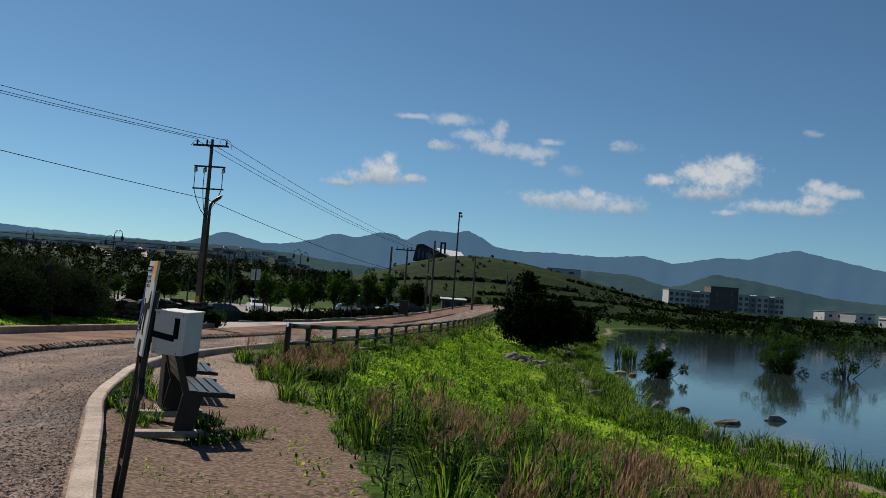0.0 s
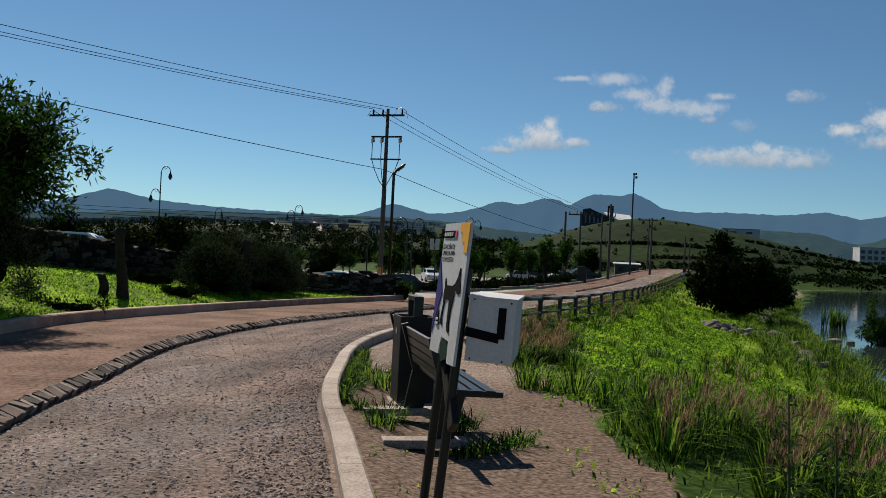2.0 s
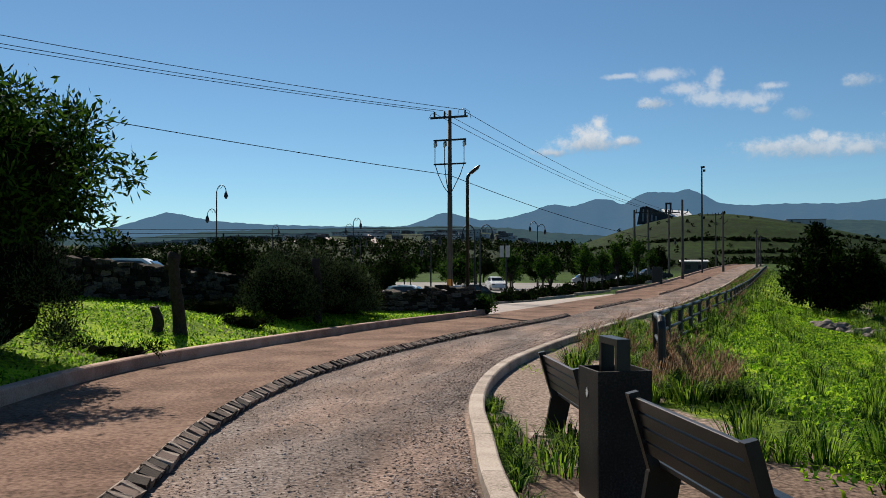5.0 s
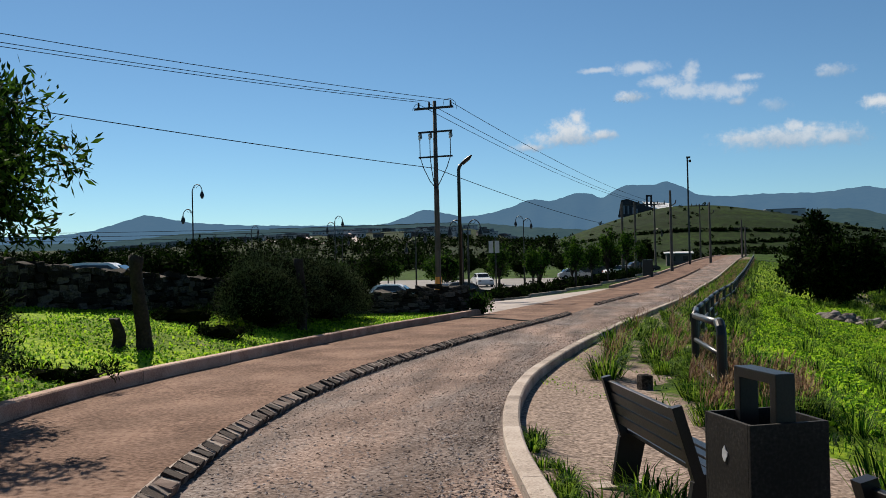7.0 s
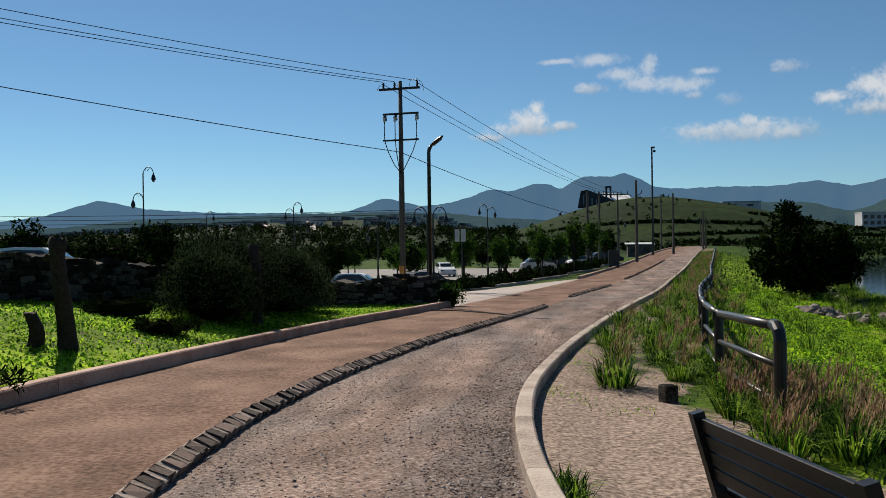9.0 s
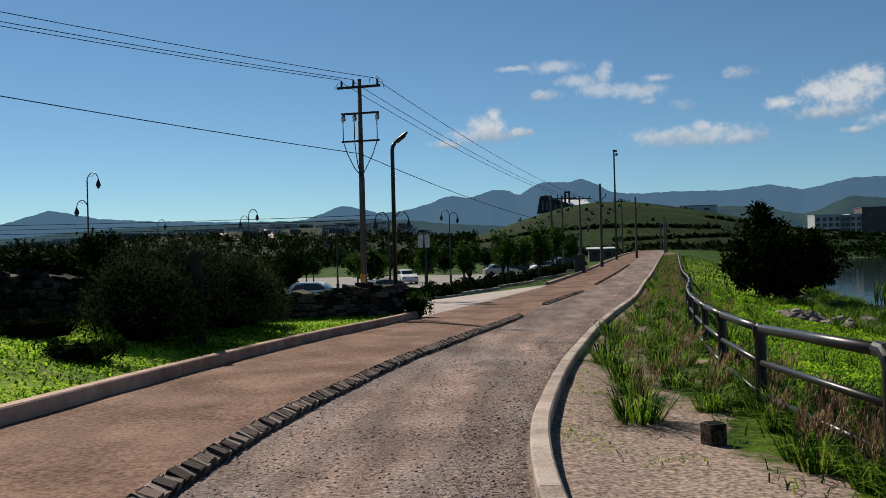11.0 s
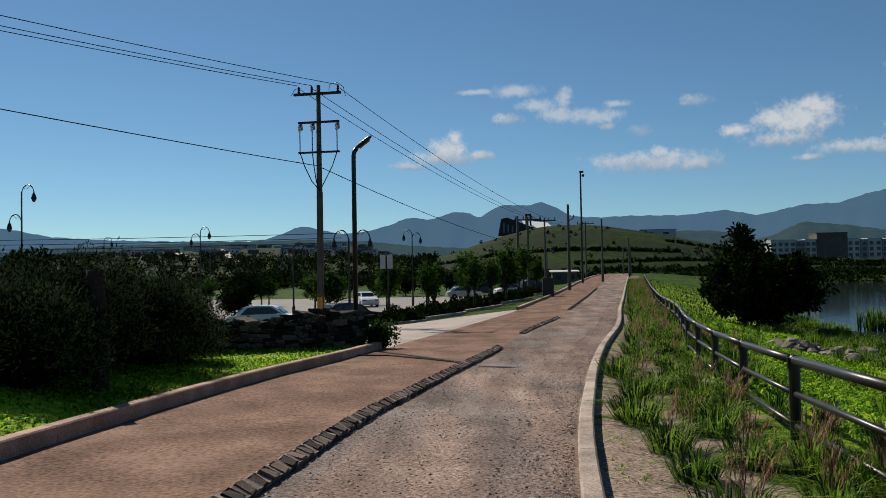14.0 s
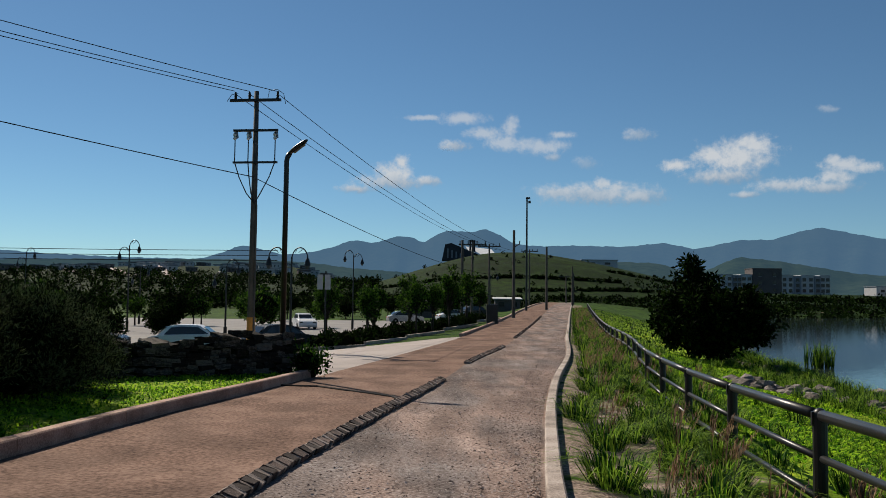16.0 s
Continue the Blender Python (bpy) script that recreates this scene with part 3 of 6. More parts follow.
def litter_bin():
    b = thing("litter_bin", (-2.9, 10.8, gz(-2.9, 10.8)), "dark square metal litter bin with a handle frame", "litter bin", turn=24)
    w = 0.4
    for sx, sy, sz in ((0, -1, (w, 0.02, 0.94)), (0, 1, (w, 0.02, 0.94)), (-1, 0, (0.02, w - 0.04, 0.94)), (1, 0, (0.02, w - 0.04, 0.94))):
        part("side_panel", box(sz, (sx * (w / 2 - 0.01), sy * (w / 2 - 0.01), 0.5), bevel=0.004), M_BIN, b)
    part("bottom", box((w - 0.05, w - 0.05, 0.02), (0, 0, 0.06)), M_STEEL, b)
    for sy in (-1, 1):
        part("handle_post", box((0.1, 0.05, 0.26), (0, sy * (w / 2 - 0.05), 1.02), bevel=0.006), M_STEEL, b)
    part("handle_bar", box((0.1, w - 0.05, 0.05), (0, 0, 1.165), bevel=0.006), M_STEEL, b)
    part("base_slab", box((0.62, 0.5, 0.06), (0, 0, 0.0), bevel=0.01), M_KERB, b, "pale concrete base slab")
    rng = random.Random(3)
    blot = prism([(0.022 * (1 + rng.uniform(-0.35, 0.35)) * math.cos(q), 0.032 * (1 + rng.uniform(-0.35, 0.35)) * math.sin(q)) for q in (k * math.tau / 11 for k in range(11))], 0.003)
    ob = part("stain", blot, M_WHITE, b, "white splash")
    ob.matrix_basis = pose(-w / 2 - 0.002, 0.02, 0.8, 0, 0, 90)


M_BIN = material("bin_metal", [(0.01, 0.009, 0.008), (0.02, 0.018, 0.016), (0.045, 0.04, 0.035)], 0.6, 1.8, 60, 0.08, spec=0.15)
litter_bin()


def text_part(words, size, at, parent, mat, label, spacing=1.0, rot=(90, 0, 0)):
    cu = bpy.data.curves.new("lettering", "FONT")
    cu.body, cu.size, cu.extrude, cu.space_character, cu.space_line = words, size, 0.0003, spacing, 0.95
    ob = new("lettering", cu)
    cu.materials.append(mat)
    ob.parent = parent
    ob.matrix_basis = pose(*at, *rot)
    return tagged(ob, label)


def pet_station():
    """Panel in local x, z; its face looks to -y."""
    at = Vector((-1.63, 5.385, 0))
    turn = math.degrees(math.atan2(5.2 - 5.57, -1.545 + 1.72))
    z0 = gz(-1.63, 5.4)
    s = thing("pet_waste_station", (at.x, at.y, z0), "white pet-cleaning sign with a bag box on dark posts", "sign", turn=turn)
    s.matrix_basis = pose(at.x - 0.115, at.y - 0.055, z0, -5, 0, turn)     # it leans
    W, lo, hi = 0.41, 1.135 - z0, 1.757 - z0
    h = W / 2
    H = hi - lo
    panel = prism([(-h, hi), (h, hi), (h, lo - 0.005), (h - 0.11, lo - 0.005), (h - 0.12, lo + 0.09), (h - 0.24, lo + 0.1), (h - 0.26, lo + 0.02), (-h, lo + 0.02)], 0.012)
    part("panel", panel, M_WHITE, s, "white painted sign panel")
    f = -0.0085
    def flat(name, pts, mat, lab, y=f, parent=s):
        return part(name, _turned(prism(pts, 0.003), y), mat, parent, lab)
    flat("logo_plate", [(-h + 0.015, hi - 0.035), (h - 0.215, hi - 0.035), (h - 0.215, hi - 0.068), (-h + 0.015, hi - 0.068)], M_BLACK, "black name plate")
    flat("plate_tail", [(h - 0.213, hi - 0.035), (h - 0.19, hi - 0.035), (h - 0.19, hi - 0.068), (h - 0.213, hi - 0.068)], M_PINK, "pink end of the name plate")
    for i in range(5):
        flat("plate_bar", [(-h + 0.025 + 0.03 * i, hi - 0.043), (-h + 0.042 + 0.03 * i, hi - 0.043), (-h + 0.042 + 0.03 * i, hi - 0.06), (-h + 0.025 + 0.03 * i, hi - 0.06)], M_WHITE, "white bar", f - 0.003)
    st = 0.045
    flat("orange_steps", [(h - 0.002, hi - 0.002), (h - 3.1 * st, hi - 0.002), (h - 3.1 * st, hi - st), (h - 2.2 * st, hi - st), (h - 2.2 * st, hi - 2 * st), (h - 1.2 * st, hi - 2 * st), (h - 1.2 * st, hi - 3 * st), (h - 0.002, hi - 3 * st)], M_ORANGE, "orange stepped corner")
    flat("blue_wedge", [(-h + 0.001, hi - 0.165), (-h + 0.001, lo + 0.1), (-h + 0.098, hi - 0.325)], M_BLUE, "dark blue wedge")
    text_part("ESTACIÓN DE\nLIMPIEZA PARA\nTU MASCOTA", 0.031, (-h + 0.012, -0.0072, hi - 0.12), s, M_BLACK, "dark lettering")
    # dog silhouette
    d = [(0.02, 0.01), (0.05, 0.0), (0.058, 0.014), (0.044, 0.036), (0.046, 0.06), (0.062, 0.12), (0.095, 0.125), (0.125, 0.12), (0.13, 0.05), (0.135, 0.0), (0.15, -0.02), (0.175, -0.026), (0.182, -0.012), (0.166, 0.01),
         (0.168, 0.07), (0.188, 0.13), (0.196, 0.165), (0.212, 0.178), (0.226, 0.158), (0.262, 0.156), (0.278, 0.168), (0.272, 0.19), (0.25, 0.228), (0.246, 0.275), (0.236, 0.27), (0.215, 0.225), (0.185, 0.2), (0.15, 0.19), (0.05, 0.188), (0.032, 0.222), (0.024, 0.216), (0.032, 0.18), (0.024, 0.15), (0.034, 0.1), (0.024, 0.05)]
    flat("dog_figure", [(-h + 0.105 + x, lo + 0.15 + 0.98 * z) for x, z in d], M_BLACK, "black dog silhouette")
    for i, w in enumerate((0.03, 0.026)):
        z = lo + 0.155 + 0.02 * i
        flat("dropping_ring", [(-h + 0.078 + w * math.cos(q), z + 0.011 * math.sin(q)) for q in (math.tau * k / 14 for k in range(14))], M_BLACK, "black outline")
        flat("dropping_fill", [(-h + 0.078 + (w - 0.005) * math.cos(q), z + 0.0065 * math.sin(q)) for q in (math.tau * k / 14 for k in range(14))], M_WHITE, "white inside", f - 0.003)
    flat("dropping_tip", [(-h + 0.06, lo + 0.184), (-h + 0.094, lo + 0.184), (-h + 0.084, lo + 0.205), (-h + 0.083, lo + 0.222), (-h + 0.074, lo + 0.204)], M_BLACK, "black outline")
    part("bag_roll", _turned(prism([(-h + 0.16, lo + 0.07), (-h + 0.2, lo + 0.09), (-h + 0.26, lo + 0.085), (-h + 0.29, lo + 0.06), (-h + 0.28, lo + 0.01), (-h + 0.2, lo - 0.01)], 0.05), 0.02), M_BAG, s, "dark green bag roll in the opening")
    part("bag_holder", _turned(prism([(-h + 0.13, lo + 0.05), (-h + 0.2, lo + 0.06), (-h + 0.27, lo + 0.0), (-h + 0.25, lo - 0.06), (-h + 0.17, lo - 0.03)], 0.05), 0.035), M_BLACK, s, "black bag holder")
    for x, lean in ((-h + 0.13, -0.03), (h - 0.07, -0.02)):
        part("post", tube([(x, 0.03, hi - 0.2), (x + lean * 0.3, 0.03, lo), (x + lean, 0.035, -0.15)], 0.021, 10), M_STEEL, s, "dark steel post")
    part("brace", box((0.34, 0.035, 0.075), (0.09, 0.035, lo - 0.14), (0, 47, 0), 0.008), M_STEEL, s, "dark diagonal brace")
    part("foot_brace", box((0.22, 0.03, 0.03), (0.03, 0.035, 0.28)), M_STEEL, s)
    return s


station = pet_station()


def waste_box():
    """Bag box fixed to the back of the sign; the front face has an L-shaped slot."""
    z0 = 1.146
    w, dp, hh = 0.205, 0.46, 0.275
    bx = part("waste_box", box((w, dp, hh), (0, dp / 2, hh / 2), bevel=0.008), M_WHITE, station, "white metal waste box with a dark slot")
    bx.matrix_basis = station.matrix_basis.inverted() @ pose(-1.44, 5.225, z0, 0, 2.5, 1)
    part("lid", box((w + 0.012, dp + 0.012, 0.012), (0, dp / 2, hh + 0.004), bevel=0.003), M_WHITE, bx, "white lid")
    part("slot_upright", box((0.034, 0.006, 0.135), (0.045, -0.001, 0.175)), M_BLACK, bx, "black slot")
    part("slot_foot", box((0.15, 0.006, 0.04), (-0.035, -0.001, 0.118), (0, 8, 0)), M_BLACK, bx, "black slot")
    for x, z in ((-0.08, 0.27), (0.08, 0.265), (-0.08, 0.012), (0.06, 0.012)):
        part("rivet", lathe([(0.0045, -0.002), (0.0045, 0.002)], 8), M_STEEL, bx).matrix_basis = pose(x, -0.003, z, 90)


waste_box()


# ---------------------------------------------------------------- poles, lamps, cables
def utility_pole(place, height, label, turn=-7.0, scale=1.0, wrap=True):
    p = thing("utility_pole", place, label, "utility pole", "utility poles", turn)
    H = height
    part("shaft", tube([(0, 0, -0.5), (0, 0, H * 0.5), (0, 0, H)], [0.17 * scale, 0.14 * scale, 0.1 * scale], 12), M_POLE, p, smooth=True)
    if wrap:
        part("base_wrap", tube([(0, 0, 0.0), (0, 0, 1.7)], [0.185, 0.18], 12), M_ORANGE_WRAP, p, "orange protective wrap")
    part("crossarm", box((2.3, 0.11, 0.12), (0, -0.14, H - 0.42), bevel=0.01), M_STEEL, p)
    part("crossarm", box((2.0, 0.1, 0.1), (0.05, -0.14, H - 1.75), bevel=0.01), M_STEEL, p)
    part("crossarm", box((2.0, 0.09, 0.09), (0.05, -0.14, H - 3.15), bevel=0.01), M_STEEL, p)
    for x in (-0.9, -0.27, 1.0):
        part("insulator", _moved(lathe([(0.035, 0), (0.07, 0.05), (0.045, 0.1), (0.07, 0.15), (0.045, 0.2), (0.06, 0.25), (0.03, 0.32)], 10), (x, -0.14, H - 0.37)), M_STEEL, p, "brown porcelain insulator")
    for x in (-0.85, -0.25, 0.95):
        part("fuse_cutout", _moved(lathe([(0.05, 0), (0.08, 0.06), (0.06, 0.14), (0.09, 0.22), (0.05, 0.34)], 10), (x, -0.22, H - 2.18)), M_PORCELAIN, p, "pale porcelain fuse cutout")
        part("fuse_arm", box((0.05, 0.25, 0.3), (x + 0.05, -0.15, H - 1.95), (20, 0, 0)), M_STEEL, p)
    for x in (-0.85, -0.25, 0.95):
        pts = [(x, -0.2, H - 2.1), (x, -0.2, H - 3.15), (x * 0.75, -0.19, H - 3.8), (x * 0.35, -0.18, H - 4.5), (0.08, -0.17, H - 4.95)]
        part("riser_cable", tube(pts, 0.026, 6), M_STEEL, p)
    part("jumper_wire", tube([(0.55, -0.1, H - 0.3), (0.6, -0.1, H - 0.02), (0.95, -0.1, H + 0.06), (1.25, -0.1, H - 0.15), (1.35, -0.1, H - 0.6)], 0.014, 6), M_STEEL, p)
    part("jumper_wire", tube([(-1.3, -0.1, H - 0.45), (-1.1, -0.1, H - 0.15), (-0.8, -0.1, H - 0.1)], 0.014, 6), M_STEEL, p)
    part("conduit", tube([(0.16, -0.1, 0.0), (0.15, -0.1, H - 5)], 0.045, 8), M_POLE, p)
    return p


def _moved(bm, v):
    bmesh.ops.translate(bm, verts=bm.verts, vec=v)
    return bm


M_PORCELAIN = material("porcelain", [(0.5, 0.5, 0.5), (0.62, 0.62, 0.62)], 0.3, 4, 30, 0)
PX, PY = -13.75, 52.6
pole_base = gz(PX, PY)
utility_pole((PX, PY, pole_base), 10.55 - pole_base, "tall concrete power pole with crossarms and orange base")


def far_pole(x, y, top, arm=True, low=False):
    z = gz(x, y)
    h = top - z
    p = thing("power_pole", (x, y, z), "dark slender power pole with a crossarm by the far path" if arm else "plain dark power pole by the far path", "utility pole", "far power poles")
    part("shaft", tube([(0, 0, -0.5), (0, 0, h)], [0.17, 0.11], 8), M_POLE, p)
    if arm:
        part("crossarm", box((3.1, 0.12, 0.15), (0, 0, h - 0.35)), M_STEEL, p)
        for xx in (-1.4, -0.5, 0.5, 1.4):
            part("insulator", tube([(xx, 0, h - 0.3), (xx, 0, h + 0.1)], [0.07, 0.05], 6), M_STEEL, p)
    if low:
        part("arm", tube([(0, 0, h - 1.6), (0.5, 0, h - 1.3), (0.55, 0, h - 1.0)], 0.05, 6), M_STEEL, p)


for x, y, top, arm, low in ((-2.26, 110, 8.0, True, False), (0.7, 130, 9.1, True, False), (10.24, 170, 10.8, True, False), (1.1, 95, 8.1, False, True), (7.29, 120.5, 8.2, False, True), (15.0, 150, 6.95, False, False), (-3.73, 95, 7.1, False, False), (17.5, 165, 6.4, False, False), (22.0, 205, 7.2, True, False)):
    far_pole(x, y, top, arm, low)


def tall_mast(x, y, top):
    z = gz(x, y)
    p = thing("camera_mast", (x, y, z), "tall thin steel mast with a lamp head on top", "mast")
    part("shaft", tube([(0, 0, -0.5), (0, 0, top - z)], [0.14, 0.09], 10), M_STEEL, p)
    part("head", box((0.5, 0.3, 0.22), (0.12, 0, top - z + 0.1), bevel=0.03), M_STEEL, p)
    part("camera", box((0.3, 0.2, 0.3), (0.3, 0, top - z - 0.35), bevel=0.03), M_STEEL, p)


tall_mast(4.4, 116.3, 13.6)


def street_lamp(x, y, top, label):
    z = gz(x, y)
    p = thing("street_lamp", (x, y, z), label, "street lamp")
    H = top - z - 0.35
    part("shaft", tube([(0, 0, -0.3), (0, 0, H), (0.02, 0, H + 0.1), (0.08, 0, H + 0.2)], [0.07, 0.06, 0.06, 0.06], 12), M_STEEL, p, smooth=True)
    bm = bmesh.new()
    bmesh.ops.create_uvsphere(bm, u_segments=16, v_segments=10, radius=1, matrix=pose(0.27, -0.02, H + 0.35, 0, -38, 0) @ Matrix.Diagonal((0.3, 0.14, 0.06, 1)))
    part("lamp_head", bm, M_STEEL, p, smooth=True)
    part("lens", box((0.34, 0.15, 0.015), (0.31, -0.02, H + 0.305), (0, -38, 0), 0.005), M_LENS, p, "pale glass lens")


M_LENS = material("lamp_lens", [(0.06, 0.06, 0.055), (0.1, 0.1, 0.095)], 0.4, 4, 30, 0)
street_lamp(-9.32, 36.4, 5.22, "dark street lamp with a tilted flat oval head")


def lantern_post(x, y, top, arms, label, turn=0):
    """Ornate post with curled arms and hanging bell lanterns. arms: (side, drop)."""
    z = gz(x, y)
    p = thing("lantern_post", (x, y, z), label, "street lamp", "ornate lantern posts", turn)
    H = top - z
    part("shaft", tube([(0, 0, -0.3), (0, 0, 0.9), (0, 0, 0.95), (0, 0, H - 0.6)], [0.12, 0.12, 0.07, 0.045], 10), M_STEEL, p)
    for side, drop in arms:
        r = 0.42
        base = H - drop - 0.75
        pts = [(0, 0, base - 0.6), (0, 0, base)] + [(side * r * (1 - math.cos(a)), 0, base + 0.62 * math.sin(a)) for a in (math.pi * k / 10 for k in range(1, 10))]
        arm = part("curled_arm", tube(pts, 0.032, 6), M_STEEL, p)
        ex, ez = pts[-1][0], pts[-1][2]
        lan = part("lantern", lathe([(0.03, ez), (0.05, ez - 0.12), (0.1, ez - 0.2), (0.16, ez - 0.42), (0.17, ez - 0.52), (0.1, ez - 0.54)], 12), M_STEEL, p)
        lan.matrix_basis = pose(ex, 0, 0)
        glass = part("bulb", lathe([(0.12, ez - 0.54), (0.1, ez - 0.64), (0.04, ez - 0.7)], 10), M_LENS, lan, "pale glass bulb")
        for a in (0.6, 1.2, 1.9):
            part("scroll", tube([(side * (r * (1 - math.cos(a)) * 0.6), 0, base + 0.35 * math.sin(a)), (side * (r * (1 - math.cos(a))), 0, base + 0.58 * math.sin(a))], 0.014, 5), M_STEEL, p)
    return p


lantern_post(-36.1, 66.2, 8.0, ((1, 0.0), (-1, 1.9)), "ornate dark lantern post with two curled arms")
lantern_post(-31.9, 87.0, 6.35, ((1, 0.0), (-1, 0.6)), "ornate dark lantern post above the trees")
lantern_post(-13.75, 60.0, 4.3, ((-1, 0.0),), "ornate dark lantern post of a close pair in the car park")
lantern_post(-13.4, 60.1, 4.3, ((1, 0.0),), "ornate dark lantern post of a close pair in the car park")
lantern_post(-20.6, 75.0, 4.3, ((1, 0.0), (-1, 0.9)), "ornate dark lantern post among the car-park trees")
lantern_post(-14.0, 96.0, 6.2, ((-1, 0.0), (1, 0.3)), "ornate dark lantern post by the planted strip")
lantern_post(-37.0, 104.0, 4.8, ((1, 0.0), (-1, 0.9)), "small ornate lantern post among the trees")
lantern_post(-46.0, 98.0, 6.2, ((1, 0.0), (-1, 0.9)), "small ornate lantern post among the trees")
lantern_post(0.5, 122.0, 5.2, ((1, 0.0),), "ornate dark lantern post by the far kerb")


def cable(a, b, sag, r, label):
    pts = [(a[0] + (b[0] - a[0]) * s, a[1] + (b[1] - a[1]) * s, a[2] + (b[2] - a[2]) * s - 4 * sag * s * (1 - s)) for s in (k / 24 for k in range(25))]
    ob = part("power_cable", tube(pts, r, 5), M_CABLE)
    return tagged(ob, label, "cable", "overhead power cables")


top = 10.55 - 0.05
far = [(4.0, 142, gz(4, 142) + 9.1)]
for off in (-0.9, -0.27, 1.0):
    cable((PX + off, PY - 0.2, top), (PX - 38 + off * 1.2, PY - 46, 13.6 + 0.12 * off), 0.9, 0.016, "thin black overhead power cable")
    cable((PX + off, PY, top - 0.1), (4.0 + off, 142, far[0][2]), 1.2, 0.016, "thin black overhead power cable")
cable((PX, PY - 0.2, 6.75), (PX - 34, PY - 44, 11.6), 0.6, 0.02, "thick black lower overhead cable")
cable((PX, PY, 6.75), (4.0, 142, gz(4, 142) + 5.5), 1.2, 0.02, "thick black lower overhead cable")
for k in range(3):
    cable((PX - 0.7, PY + 9, 3.55 + 0.27 * k), (-75, 68, 4.6 + 0.35 * k), 0.35, 0.018, "low dark cable above the car park")


# ---------------------------------------------------------------- far country: mountains, hill buildings, clouds
def ridge(name, rows, radius, mat, label, foot=-30):
    """A mountain range: skyline rows (degrees right of ahead, degrees up), pulled forward into slopes."""
    az = np.linspace(rows[0][0], rows[-1][0], 620)
    el = np.interp(az, [r[0] for r in rows], [r[1] for r in rows])
    el = np.convolve(np.pad(el, 1, mode="edge"), np.ones(3) / 3, "valid") + 0.02 * np.sin(az * 5.3) + 0.015 * np.sin(az * 11.7 + 1)
    v, f = [], []
    n = 9
    for i, (a, e) in enumerate(zip(az, el)):
        for j in range(n):
            s = j / (n - 1)
            r = radius - 900 * s + 60 * s * math.sin(a * 2.3 + 3 * s)
            h = radius * math.tan(radians(e)) * (1 - s) ** 1.35 * (1 + 0.10 * math.sin(a * 4.1 + s * 6) * s) + foot * s
            v.append((r * math.sin(radians(a)), r * math.cos(radians(a)), 1.6 + h))
    for i in range(len(az) - 1):
        for j in range(n - 1):
            f.append((i * n + j, i * n + j + 1, (i + 1) * n + j + 1, (i + 1) * n + j))
    return tagged(mesh_object(name, v, f, mat, smooth=True), label, "mountain", kind="structure")


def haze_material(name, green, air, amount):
    """Rock and scrub; haze of kilometres of air mixed in as blue glow."""
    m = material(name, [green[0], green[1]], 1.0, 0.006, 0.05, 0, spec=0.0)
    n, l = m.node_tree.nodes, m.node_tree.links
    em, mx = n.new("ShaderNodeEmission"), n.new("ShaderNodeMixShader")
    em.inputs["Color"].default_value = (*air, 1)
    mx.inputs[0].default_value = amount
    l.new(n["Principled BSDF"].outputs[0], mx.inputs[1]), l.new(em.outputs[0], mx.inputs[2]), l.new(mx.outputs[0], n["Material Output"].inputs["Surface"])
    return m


# the emission colours below are painted air, not rock
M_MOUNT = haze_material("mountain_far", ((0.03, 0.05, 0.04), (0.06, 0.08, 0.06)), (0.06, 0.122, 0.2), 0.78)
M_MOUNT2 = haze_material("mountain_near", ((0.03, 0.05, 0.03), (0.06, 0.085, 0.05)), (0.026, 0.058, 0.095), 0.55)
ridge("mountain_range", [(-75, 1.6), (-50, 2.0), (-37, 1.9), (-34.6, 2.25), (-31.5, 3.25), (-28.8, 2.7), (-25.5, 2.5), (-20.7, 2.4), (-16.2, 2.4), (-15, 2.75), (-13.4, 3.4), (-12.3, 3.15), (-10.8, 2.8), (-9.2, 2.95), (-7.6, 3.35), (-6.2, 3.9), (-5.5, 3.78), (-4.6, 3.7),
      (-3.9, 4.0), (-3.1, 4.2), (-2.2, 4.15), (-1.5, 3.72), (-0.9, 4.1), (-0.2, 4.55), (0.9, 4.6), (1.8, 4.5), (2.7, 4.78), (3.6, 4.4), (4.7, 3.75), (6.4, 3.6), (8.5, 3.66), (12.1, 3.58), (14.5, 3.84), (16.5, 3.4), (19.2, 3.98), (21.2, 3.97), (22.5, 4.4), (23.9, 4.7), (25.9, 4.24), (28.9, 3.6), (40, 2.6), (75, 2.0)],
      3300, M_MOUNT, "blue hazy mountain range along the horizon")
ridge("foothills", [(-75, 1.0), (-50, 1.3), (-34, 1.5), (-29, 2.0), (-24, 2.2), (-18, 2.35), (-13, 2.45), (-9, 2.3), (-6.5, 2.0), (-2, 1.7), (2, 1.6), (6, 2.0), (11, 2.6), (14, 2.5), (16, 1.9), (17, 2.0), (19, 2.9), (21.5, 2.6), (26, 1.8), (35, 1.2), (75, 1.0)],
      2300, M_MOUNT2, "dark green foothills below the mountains")


